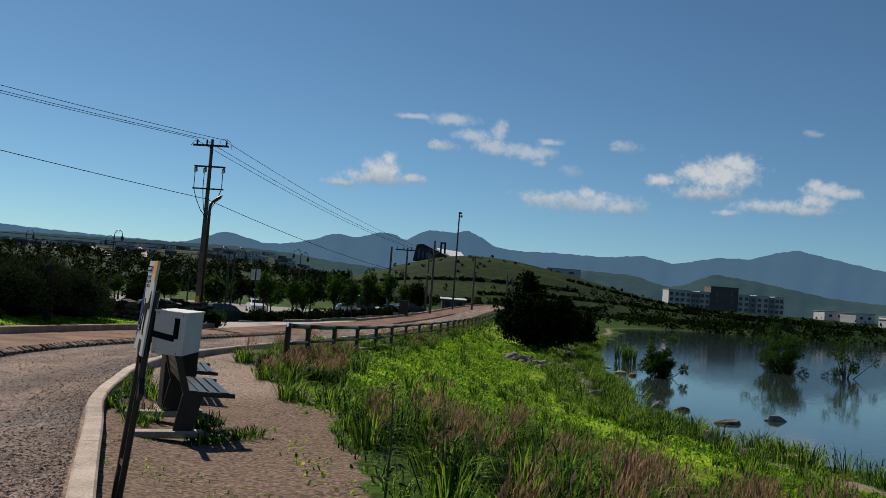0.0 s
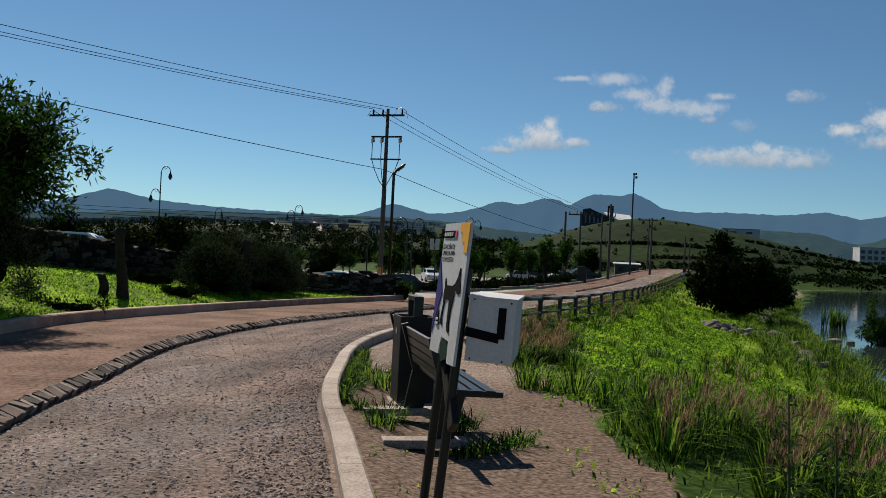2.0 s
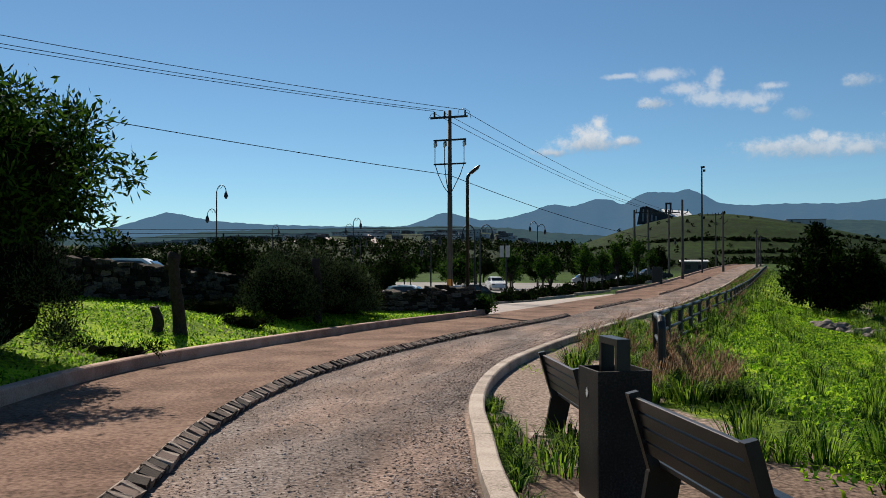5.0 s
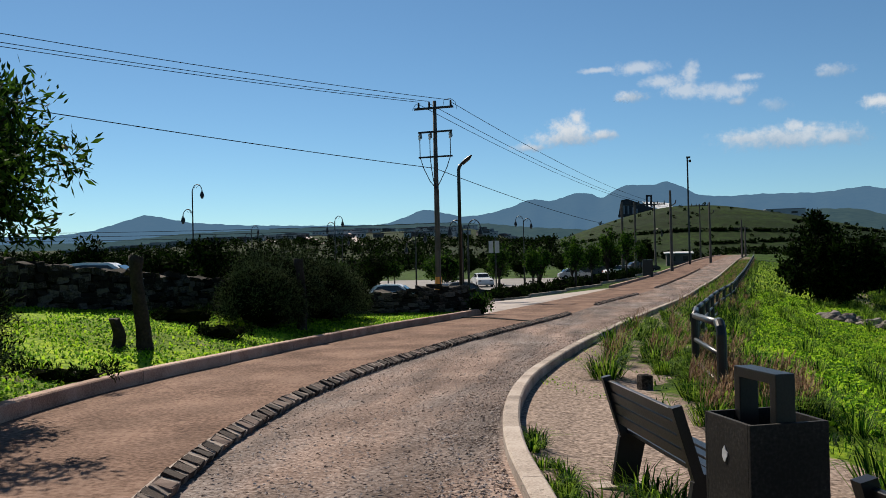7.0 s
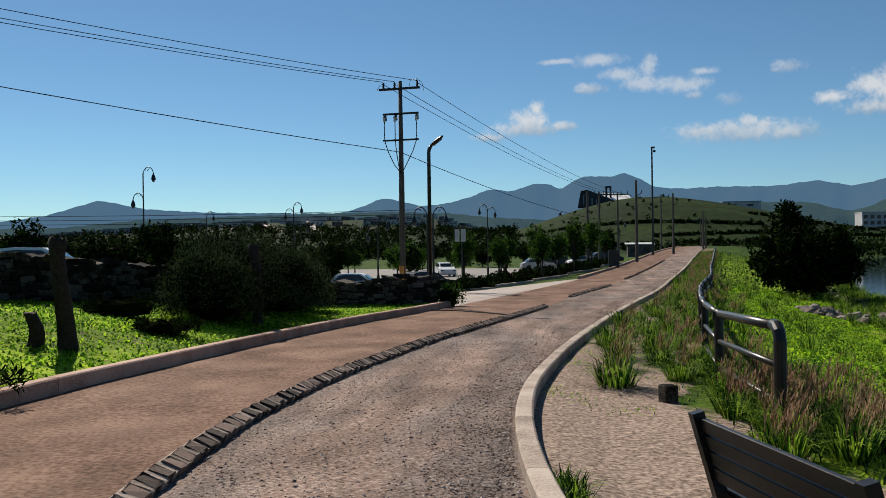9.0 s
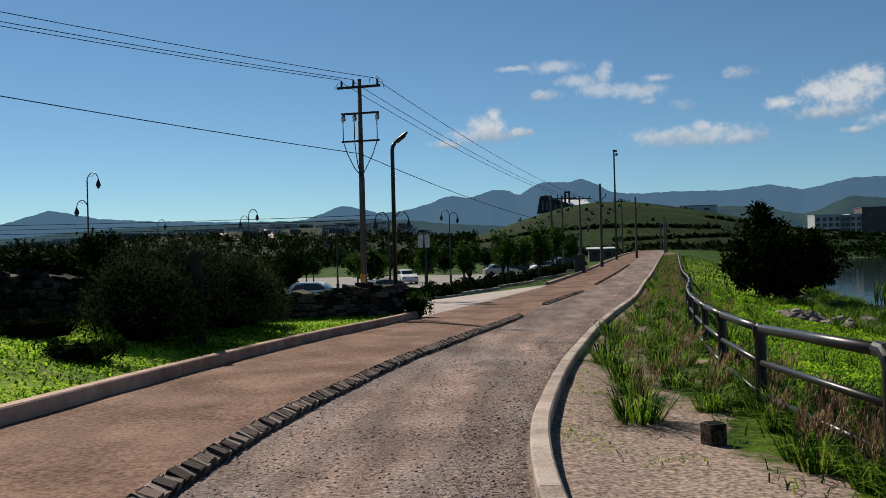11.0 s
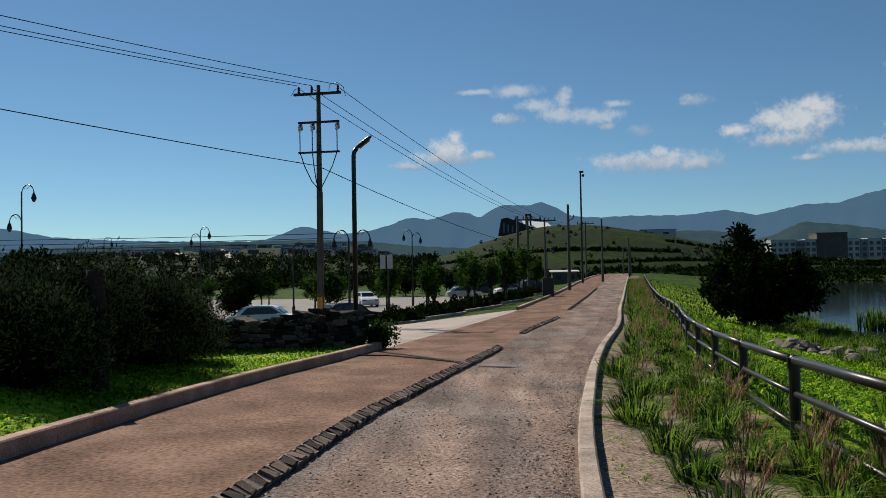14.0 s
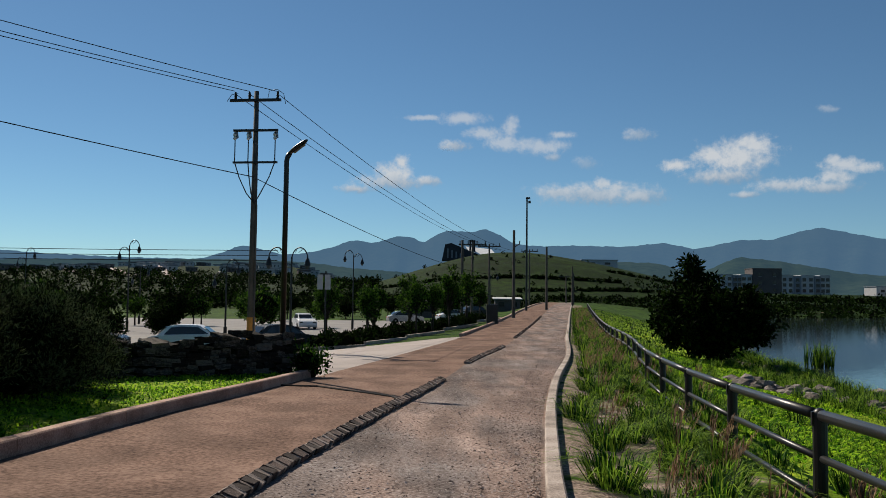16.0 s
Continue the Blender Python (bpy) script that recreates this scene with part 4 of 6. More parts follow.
def cloud_material(blobs, thick):
    """Heaped cloud: rounded masses joined and frayed by noise, whiter towards the sun and the top. Blobs in degrees from the sheet's middle."""
    m = bpy.data.materials.new("cloud")
    m.use_nodes = True
    n, l = m.node_tree.nodes, m.node_tree.links
    n.remove(n["Principled BSDF"])
    tc = n.new("ShaderNodeTexCoord")

    def maths(op, a, b=None, c=None):
        k = n.new("ShaderNodeMath")
        k.operation = op
        for i, q in enumerate((a, b, c)):
            if q is None:
                continue
            if isinstance(q, (int, float)):
                k.inputs[i].default_value = q
            else:
                l.new(q, k.inputs[i])
        return k.outputs[0]

    def noise(scale, detail, rough):
        no = n.new("ShaderNodeTexNoise")
        no.inputs["Scale"].default_value, no.inputs["Detail"].default_value, no.inputs["Roughness"].default_value = scale, detail, rough
        l.new(tc.outputs["Object"], no.inputs["Vector"])
        return no.outputs["Fac"]

    heap, fray = noise(1.3, 8, 0.62), noise(5.5, 4, 0.6)
    body, light = None, None
    for x, y, rx, ry in blobs:
        sub, mul, ln = n.new("ShaderNodeVectorMath"), n.new("ShaderNodeVectorMath"), n.new("ShaderNodeVectorMath")
        sub.operation, mul.operation, ln.operation = "SUBTRACT", "MULTIPLY", "LENGTH"
        sub.inputs[1].default_value, mul.inputs[1].default_value = (x, y, 0), (1 / (rx * 1.25), 1 / (ry * 1.35), 0)
        l.new(tc.outputs["Object"], sub.inputs[0]), l.new(sub.outputs[0], mul.inputs[0]), l.new(mul.outputs[0], ln.inputs[0])
        sep = n.new("ShaderNodeSeparateXYZ")
        l.new(mul.outputs[0], sep.inputs[0])
        q = maths("SUBTRACT", 1.0, ln.outputs["Value"])
        up = maths("ADD", sep.outputs["Y"], maths("MULTIPLY", sep.outputs["X"], -0.35))
        body = q if body is None else maths("SMOOTH_MAX", body, q, 0.25)
        light = up if light is None else maths("MAXIMUM", light, maths("MULTIPLY_ADD", q, 0.6, maths("SUBTRACT", up, 0.35)))
    dens = maths("ADD", body, maths("MULTIPLY_ADD", heap, 1.5, -0.86))
    dens = maths("MULTIPLY_ADD", fray, 0.3, maths("SUBTRACT", dens, 0.15))
    al = n.new("ShaderNodeMapRange")
    al.interpolation_type = "SMOOTHSTEP"
    al.inputs[1].default_value, al.inputs[2].default_value, al.inputs[4].default_value = -0.06, 0.8, thick
    l.new(dens, al.inputs[0])
    shade = n.new("ShaderNodeMapRange")
    shade.inputs[1].default_value, shade.inputs[2].default_value = -0.7, 0.8
    l.new(maths("ADD", light, maths("MULTIPLY_ADD", heap, 1.6, -0.8)), shade.inputs[0])
    ramp = n.new("ShaderNodeValToRGB")
    ramp.color_ramp.elements[0].color, ramp.color_ramp.elements[1].color = (0.2, 0.27, 0.35, 1), (0.47, 0.49, 0.51, 1)
    l.new(shade.outputs[0], ramp.inputs[0])
    em, tr, mix = n.new("ShaderNodeEmission"), n.new("ShaderNodeBsdfTransparent"), n.new("ShaderNodeMixShader")
    l.new(ramp.outputs[0], em.inputs["Color"])
    l.new(al.outputs[0], mix.inputs[0]), l.new(tr.outputs[0], mix.inputs[1]), l.new(em.outputs[0], mix.inputs[2])
    l.new(mix.outputs[0], n["Material Output"].inputs["Surface"])
    return m


def cloud(blobs, label, thick=0.85):
    """blobs: (degrees right of ahead, degrees up, half width, half height)."""
    x0, x1 = min(b[0] - 1.5 * b[2] for b in blobs), max(b[0] + 1.5 * b[2] for b in blobs)
    y0, y1 = min(b[1] - 1.6 * b[3] for b in blobs), max(b[1] + 1.6 * b[3] for b in blobs)
    az, el = (x0 + x1) / 2, (y0 + y1) / 2
    r = 4300
    a, e = radians(az), radians(el)
    at = Vector((r * math.cos(e) * math.sin(a), r * math.cos(e) * math.cos(a), 1.6 + r * math.sin(e)))
    w, h = (x1 - x0) / 2, (y1 - y0) / 2
    mat = cloud_material([(b[0] - az, b[1] - el, b[2], b[3]) for b in blobs], thick)
    ob = mesh_object("cloud", [(-w, -h, 0), (w, -h, 0), (w, h, 0), (-w, h, 0)], [(0, 1, 2, 3)], mat)
    side = Vector((math.cos(a), -math.sin(a), 0))
    fwd = at.normalized()
    up = side.cross(fwd)
    k = r * radians(1)
    ob.matrix_basis = Matrix.Translation(at) @ Matrix((side, up, -fwd)).transposed().to_4x4() @ Matrix.Diagonal((k, k, 1, 1))
    ob.visible_shadow = False
    tagged(ob, label, "cloud", "clouds", kind="structure")


cloud([(-3.71, 7.84, 2.64, 0.6), (-3.5, 8.41, 1.46, 0.81), (-2.98, 9.2, 0.55, 0.6), (-6.05, 7.31, 1.31, 0.3), (-1.18, 7.93, 1.06, 0.35)], "small white heaped cloud with a peak", 0.92)
cloud([(1.16, 12.14, 1.89, 0.43), (-1.39, 12.19, 1.38, 0.2), (2.77, 11.14, 1.56, 0.45), (4.09, 10.48, 1.64, 0.55), (6.38, 10.3, 2.14, 0.55), (7.83, 11.07, 1.01, 0.25), (4.38, 11.61, 0.63, 0.75), (7.18, 9.6, 0.63, 0.3)], "long wispy white cloud", 0.6)
cloud([(0.58, 10.36, 1.06, 0.38), (0.04, 10.22, 0.7, 0.25)], "little white cloud", 0.8)
cloud([(12.91, 10.97, 1.06, 0.4), (12.31, 10.78, 0.55, 0.25)], "little faint cloud", 0.55)
cloud([(10.09, 7.11, 4.4, 0.75), (10.55, 7.7, 0.86, 0.5), (13.04, 6.94, 1.76, 0.6), (7.6, 7.21, 1.81, 0.5), (11.54, 7.51, 0.75, 0.45)], "long flat white cloud with soft ends", 0.8)
cloud([(19.05, 9.31, 2.64, 1.13), (17.66, 9.39, 1.38, 0.7), (15.33, 8.88, 1.21, 0.4), (20.16, 9.92, 1.21, 0.81), (18.2, 8.09, 2.52, 0.55), (19.47, 10.14, 1.01, 0.5)], "largest white heaped cloud with a grey base", 0.93)
cloud([(25.27, 8.5, 1.46, 0.5), (26.43, 8.24, 1.13, 0.35), (24.88, 7.81, 1.13, 0.55), (22.08, 7.38, 2.39, 0.45), (24.27, 7.15, 2.14, 0.4), (19.64, 6.87, 0.96, 0.23), (24.73, 8.77, 0.7, 0.35)], "trailing white cloud", 0.8)
cloud([(9.46, 9.18, 0.86, 0.43)], "little faint cloud", 0.35)
cloud([(24.43, 11.96, 0.6, 0.25), (24.8, 11.86, 0.4, 0.18)], "little faint cloud", 0.4)


def chapel():
    D = 420.0
    x0 = D * math.tan(radians(0.9)) + 0.2
    z0 = gz(x0, D)
    c = thing("hill_chapel", (x0, D, z0), "dark angular chapel with a white wing on the hill", "building")
    part("dark_wing", _turned(prism([(-13, -1.5), (-11.5, 6.2), (-8.5, 6.8), (5, 1.2), (6, -1.5)], 10), 0), M_SLATE, c)
    wing = bmesh.new()
    q = [wing.verts.new(p) for p in ((2.5, -7.5, -0.6), (15.5, -7.5, -1.6), (11.0, 7, 4.8), (-1.5, 7, 6.0), (1.5, 7.5, -1.5), (13.5, 7.5, -1.5))]
    for f in ((0, 1, 2, 3), (1, 5, 2), (0, 3, 4), (4, 3, 2, 5)):
        wing.faces.new([q[i] for i in f])
    part("white_wing", wing, M_ROOFWHITE, c, "white sloping wing")
    part("tower", box((0.9, 1.2, 9), (0.6, 1.5, 4.2)), M_SLATE, c)
    part("tower", box((0.9, 1.2, 9), (2.6, 1.5, 4.2)), M_SLATE, c)
    part("tower_beam", box((2.9, 1.0, 0.8), (1.6, 1.5, 8.3)), M_SLATE, c)
    for i in range(4):
        part("slit_window", box((0.7, 0.3, 4.6 - 0.8 * i), (-10.2 + 2.0 * i, -5.05, 1.9 - 0.35 * i)), M_FACADE_G, c)


M_SLATE = material("chapel_slate", [(0.02, 0.022, 0.028), (0.04, 0.042, 0.05)], 0.7, 0.5, 4, 0)
M_ROOFWHITE = material("white_render", [(0.62, 0.63, 0.64), (0.74, 0.75, 0.76)], 0.6, 0.5, 4, 0)
M_FACADE = material("facade_pale", [(0.33, 0.335, 0.35), (0.44, 0.445, 0.455)], 0.8, 0.3, 4, 0)
M_FACADE_D = material("facade_dark", [(0.07, 0.06, 0.06), (0.11, 0.095, 0.09)], 0.8, 0.3, 4, 0)
M_FACADE_G = material("facade_blue_grey", [(0.15, 0.17, 0.2), (0.2, 0.22, 0.25)], 0.8, 0.3, 4, 0)
M_PANE = material("window_glass", [(0.012, 0.014, 0.018), (0.02, 0.024, 0.03)], 0.1, 1, 10, 0)
chapel()


def apartments():
    D = 480.0
    x0, x1 = D * math.tan(radians(16.1)), D * math.tan(radians(23.1))
    z0 = min(gz((x0 + x1) / 2, D), 1.6 + D * math.tan(radians(0.72)))
    a = thing("apartment_block", (x0, D, z0), "three-storey grey and white apartment block by the lake", "building")
    W = x1 - x0
    top = 1.6 + D * math.tan(radians(1.8)) - z0
    tower = 1.6 + D * math.tan(radians(2.2)) - z0
    bays = [(0.0, 0.1, M_FACADE), (0.1, 0.2, M_FACADE), (0.2, 0.27, M_FACADE_G), (0.27, 0.36, M_FACADE), (0.36, 0.6, M_FACADE_D), (0.6, 0.7, M_FACADE), (0.7, 0.76, M_FACADE_G), (0.76, 0.87, M_FACADE), (0.87, 0.92, M_FACADE_G), (0.92, 1.0, M_FACADE)]
    for i, (s, e, m) in enumerate(bays):
        h = tower if m is M_FACADE_D else top - (0.5 if m is M_FACADE_G else 0)
        w = (e - s) * W
        wall = part("wall", box((w - 0.05, 12, h), ((s + e) / 2 * W, (i % 2) * 0.6, h / 2)), m, a)
        part("roof_edge", box((w + 0.3, 12.4, 0.35), ((s + e) / 2 * W, (i % 2) * 0.6, h + 0.1)), M_FACADE if m is not M_FACADE_D else M_FACADE_D, a)
        nwin = 2 if w > 4.2 else 1
        for fl in range(3):
            for k in range(nwin):
                wx = (s + (e - s) * (k + 0.5) / nwin) * W
                win = part("window", box((1.9, 0.2, 2.0), (wx, (i % 2) * 0.6 - 6.0, 1.9 + fl * (h - 1.2) / 3)), M_PANE, a)
                part("window_frame", box((1.75, 0.12, 0.14), (wx, (i % 2) * 0.6 - 6.12, 1.1 + fl * (h - 1.2) / 3)), M_FACADE, win)


apartments()


def house(x, y, w, d, h, mat, label, group):
    z = gz(x, y)
    b = thing("house", (x, y, z), label, "house", group, random.uniform(-20, 20))
    part("wall", box((w, d, h + 2), (0, 0, h / 2 - 1)), mat, b)
    part("roof", box((w + 0.5, d + 0.5, 0.3), (0, 0, h + 0.15)), M_FACADE_G, b)
    for k in range(2):
        part("window", box((w * 0.16, 0.2, h * 0.3), (w * (-0.22 + 0.44 * k), -d / 2, h * 0.55)), M_PANE, b)


rng = random.Random(5)
for i in range(230):
    a = rng.uniform(-36, -6.5)
    r = rng.uniform(510, 700)
    house(r * math.sin(radians(a)), r * math.cos(radians(a)), rng.uniform(3.5, 6.5), rng.uniform(4, 7), rng.uniform(2.0, 3.0), rng.choice((M_FACADE, M_FACADE, M_FACADE_G, M_FACADE_D)), "small flat-roofed house on the town hillside", "houses of the hillside town")
for i in range(9):
    a = rng.uniform(25, 36)
    r = rng.uniform(420, 600)
    house(r * math.sin(radians(a)), r * math.cos(radians(a)), rng.uniform(9, 22), 10, rng.uniform(3, 5), M_FACADE, "low pale building far beyond the lake", "buildings beyond the lake")
house(430 * math.tan(radians(9.3)), 430, 17, 12, 3.5, M_FACADE, "long pale building on the hillside", "hill buildings")


def hillside_road(a0, a1, r0, r1):
    pts = []
    for k in range(13):
        s = k / 12
        a, r = radians(a0 + (a1 - a0) * s), r0 + (r1 - r0) * s
        pts.append((r * math.sin(a), r * math.cos(a)))
    v, f = [], []
    for x, y in pts:
        for o in (-2.6, 2.6):
            v.append((x + o, y, gz(x + o, y) + 0.6))
    for k in range(12):
        f.append((2 * k, 2 * k + 1, 2 * k + 3, 2 * k + 2))
    tagged(mesh_object("road_hillside", v, f, M_CONCRETE), "pale concrete street climbing the hillside", "road", kind="structure")


hillside_road(-17.6, -19.2, 430, 640)
hillside_road(-20.5, -22.0, 450, 640)
hillside_road(-23.6, -24.4, 470, 600)


# ---------------------------------------------------------------- plants: makers
def blades(name, roots, height, width, lean, mat, label, seed, category="grass", az=None, droop=0.0):
    """Curved, tapered grass blades, each a quad and a tip, in one sheet of stuff."""
    r = np.random.RandomState(seed)
    n = len(roots)
    az = r.uniform(0, 2 * np.pi, n) if az is None else az
    d = np.stack([np.cos(az), np.sin(az), np.zeros(n)], 1)
    s = np.stack([-np.sin(az), np.cos(az), np.zeros(n)], 1) * (width / 2)[:, None]
    up = np.array([0, 0, 1.0])
    h, ln = height[:, None], lean[:, None]
    mid = roots + up * h * 0.6 + d * ln * h * 0.32
    tip = roots + up * h * (1 - 0.35 * ln - droop) + d * ln * h * 1.05
    v = np.stack([roots - s, roots + s, mid + s * 0.8, mid - s * 0.8, tip], 1).reshape(-1, 3)
    b = np.arange(n) * 5
    me = bpy.data.meshes.new(name)
    me.vertices.add(n * 5)
    me.vertices.foreach_set("co", v.ravel())
    loops = np.stack([b, b + 1, b + 2, b + 3, b + 3, b + 2, b + 4], 1).ravel()
    me.loops.add(len(loops))
    me.loops.foreach_set("vertex_index", loops.astype(np.int32))
    starts = np.stack([np.arange(n) * 7, np.arange(n) * 7 + 4], 1).ravel()
    me.polygons.add(n * 2)
    me.polygons.foreach_set("loop_start", starts.astype(np.int32))
    me.update(calc_edges=True)
    me.validate()
    me.materials.append(mat)
    return tagged(new(name, me), label, category, kind="stuff")


def leaf_mesh(name, centres, radii, per, size, mat, seed, aspect=0.45, upward=0.0, shell=0.55, flat=1.0):
    """Many small leaves in clumps: each leaf is a folded pair of triangles. centres: clump centres; radii: one per clump."""
    r = np.random.RandomState(seed)
    c, rad = np.array(centres, float), np.array(radii, float)
    k = len(c)
    n = k * per
    u = r.normal(size=(n, 3))
    u /= np.linalg.norm(u, axis=1)[:, None]
    dist = shell + (1 - shell) * r.rand(n)
    dist *= 0.75 + 0.5 * r.rand(n) ** 2
    rr = np.repeat(rad, per)
    p = np.repeat(c, per, 0) + u * (dist * rr)[:, None] * np.array([1, 1, flat])
    ax = u * 0.7 + r.normal(size=(n, 3)) * 0.6 + np.array([0, 0, upward])
    ax /= np.linalg.norm(ax, axis=1)[:, None]
    sd = np.cross(ax, r.normal(size=(n, 3)))
    sd /= np.linalg.norm(sd, axis=1)[:, None]
    ln = size * (0.6 + 0.8 * r.rand(n))
    a, s = ax * ln[:, None], sd * (ln * aspect / 2)[:, None]
    v = np.stack([p, p + a * 0.45 + s, p + a, p + a * 0.45 - s], 1).reshape(-1, 3)
    b = np.arange(n) * 4
    me = bpy.data.meshes.new(name)
    me.vertices.add(n * 4)
    me.vertices.foreach_set("co", v.ravel())
    me.loops.add(n * 4)
    me.loops.foreach_set("vertex_index", (b[:, None] + np.arange(4)).ravel().astype(np.int32))
    me.polygons.add(n)
    me.polygons.foreach_set("loop_start", (np.arange(n) * 4).astype(np.int32))
    me.update(calc_edges=True)
    me.materials.append(mat)
    return me


def crown_clumps(rng, centre, rx, ry, rz, n, r0, r1):
    cs, rs = [], []
    for _ in range(n):
        while True:
            a = [rng.uniform(-1, 1) for _ in range(3)]
            d = math.sqrt(sum(t * t for t in a))
            if 0.3 < d < 1:
                break
        w = rng.uniform(0.75, 1.08)
        cs.append((centre[0] + a[0] * rx * w, centre[1] + a[1] * ry * w, centre[2] + a[2] * rz * w))
        rs.append(rng.uniform(r0, r1))
    return cs, rs


def limbs(rng, trunk_top, targets, r):
    bm = bmesh.new()
    for t in targets:
        mid = [(trunk_top[i] + t[i]) / 2 + rng.uniform(-0.12, 0.12) for i in range(3)]
        add_tube(bm, [trunk_top, mid, t], [r, r * 0.6, r * 0.2], 6)
    return bm


def tree(name, place, label, category, height, crown, mat, seed, trunk_r=0.12, clumps=40, per=70, leaf=0.14, fork=0.4, group="", r0=0.35, r1=0.6, upward=0.1, aspect=0.45, lean=0.0, dense=0.0):
    """crown: (centre z, rx, ry, rz), in metres above the base."""
    rng = random.Random(seed)
    t = thing(name, place, label, category, group)
    cz, rx, ry, rz = crown
    top = (lean, 0, height * fork)
    bm = tube([(0, 0, -0.3), (lean * 0.3, 0.03, height * fork * 0.5), top], [trunk_r, trunk_r * 0.85, trunk_r * 0.65], 9)
    part("trunk", bm, M_BARK, t, smooth=True)
    cs, rs = crown_clumps(rng, (lean, 0, cz), rx, ry, rz, clumps, r0, r1)
    part("bough", limbs(rng, top, cs[::max(1, clumps // 14)], trunk_r * 0.5), M_BARK, t)
    # near-black solid stands in for the shade deep inside the crown
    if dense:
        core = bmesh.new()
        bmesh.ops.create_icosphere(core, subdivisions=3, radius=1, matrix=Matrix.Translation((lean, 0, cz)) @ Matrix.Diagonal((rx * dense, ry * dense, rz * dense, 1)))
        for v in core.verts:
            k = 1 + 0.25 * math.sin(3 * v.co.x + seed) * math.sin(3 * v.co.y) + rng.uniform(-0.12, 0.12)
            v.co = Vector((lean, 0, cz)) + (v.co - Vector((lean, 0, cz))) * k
        part("core", core, M_CORE_SHADE, t)
    me = leaf_mesh("crown", cs, rs, per, leaf, mat, seed, upward=upward, aspect=aspect, shell=0.3)
    ob = new("crown", me)
    ob.parent = t
    return t


def shrub(name, place, label, rx, ry, rz, mat, seed, clumps=26, per=120, leaf=0.11, upward=0.5, aspect=0.2, r0=0.25, r1=0.42, group="shrubs on the lawn"):
    rng = random.Random(seed)
    t = thing(name, place, label, "shrub", group)
    cs, rs = [], []
    for _ in range(clumps):
        a = rng.uniform(0, 2 * math.pi)
        e = rng.uniform(0.0, 1.0) ** 0.8
        w = rng.uniform(0.72, 1.0)
        cs.append((rx * w * math.cos(a) * math.sqrt(1 - 0.8 * e * e), ry * w * math.sin(a) * math.sqrt(1 - 0.8 * e * e), 0.15 + (rz - 0.25) * e * w))
        rs.append(rng.uniform(r0, r1))
    part("stem", limbs(rng, (0, 0, -0.05), cs[::3], 0.035), M_BARK, t)
    # dark core paints the shade between the bush's stems
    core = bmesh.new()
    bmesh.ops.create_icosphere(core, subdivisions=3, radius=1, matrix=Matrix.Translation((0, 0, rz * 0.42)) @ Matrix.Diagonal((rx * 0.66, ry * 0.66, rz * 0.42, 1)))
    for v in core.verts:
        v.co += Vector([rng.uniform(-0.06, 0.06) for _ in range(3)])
    part("core", core, M_CORE_SHADE, t)
    ob = new("foliage", leaf_mesh("foliage", cs, rs, per, leaf, mat, seed, upward=upward, aspect=aspect, shell=0.25))
    ob.parent = t
    return t


# near-black colour standing for shade inside crowns, bushes and the stone wall
M_CORE_SHADE = material("core_shade", [(0.003, 0.004, 0.002), (0.01, 0.013, 0.005)], 1.0, 6, 30, 0.5, spec=0.0)
nr = np.random.RandomState(11)


def scatter(n, x0, x1, y0, y1, weight):
    """n random places in a box, kept with the given chance."""
    x, y = nr.uniform(x0, x1, n), nr.uniform(y0, y1, n)
    keep = nr.rand(n) < weight(x, y)
    return x[keep], y[keep]


def rooted(x, y, dz=-0.02): return np.stack([x, y, ground(x, y) + dz], 1)


def fence_side(x, y): return x - (kerb_r(y) + 2.28)


# ---------------------------------------------------------------- low green cover on the bank and on the lawn
def cover_weight(x, y):
    f = fence_side(x, y)
    k = (x - kerb_r(y) - 2.3) / np.maximum(shore(y) - kerb_r(y) - 2.3, 1)
    patch = 0.4 + 0.75 * waves(x, y, 1.7, 6) + 0.7 * sstep(0.05, 0.15, k) * (1 - sstep(0.42, 0.6, k)) * sstep(11, 16, y) - 0.25 * sstep(0.55, 0.75, k)
    return np.where((f > -0.4) & (k < 0.97), patch, 0) * (1.0 + 0 * y)


x, y = scatter(240000, -1.5, 15, 1, 62, cover_weight)
n = len(x)
near = 0.45 + 0.55 * sstep(6, 20, y)
blades("ground_cover", rooted(x, y), nr.uniform(0.05, 0.15, n) * (0.5 + 0.5 * near), nr.uniform(0.03, 0.07, n) * near, nr.uniform(0.6, 1.3, n), M_LAWN, "bright green low leafy ground cover on the bank", 1, "ground cover")
x, y = scatter(190000, -4, 15, -6, 45, lambda x, y: np.where((x - kerb_r(y) > np.interp(y, [-6, 7, 13, 14.5, 17], [2.3, 2.5, 3.3, 2.9, 1.75])) & (x < shore(y) - 0.3), 0.3 + 0.7 * waves(x, y, 1.1, 9) + 0.4 * (1 - sstep(9, 14, y)), 0) * np.where(y > 12, np.where(fence_side(x, y) > -0.7, 1, 0.16), 1) * np.where(np.hypot(x, y) > 3.2, 1, 0.25))
n = len(x)
blades("short_grass", rooted(x, y), nr.uniform(0.05, 0.2, n), nr.uniform(0.008, 0.02, n), nr.uniform(0.3, 1.4, n), M_GRASS, "short rough green grass over the bank", 6, "grass")
x, y = scatter(52000, -5, 2, 17.5, 45, lambda x, y: np.where((x - kerb_r(y) > 0.25) & (x - kerb_r(y) < 2.4), waves(x, y, 0.8, 12) * 1.3 + 0.2 * sstep(19, 22, y) - 0.2, 0))
n = len(x)
blades("verge_weeds", rooted(x, y), nr.uniform(0.02, 0.08, n), nr.uniform(0.006, 0.018, n), nr.uniform(0.6, 1.5, n), M_LAWN, "low bright weeds between the tussocks", 8, "grass")
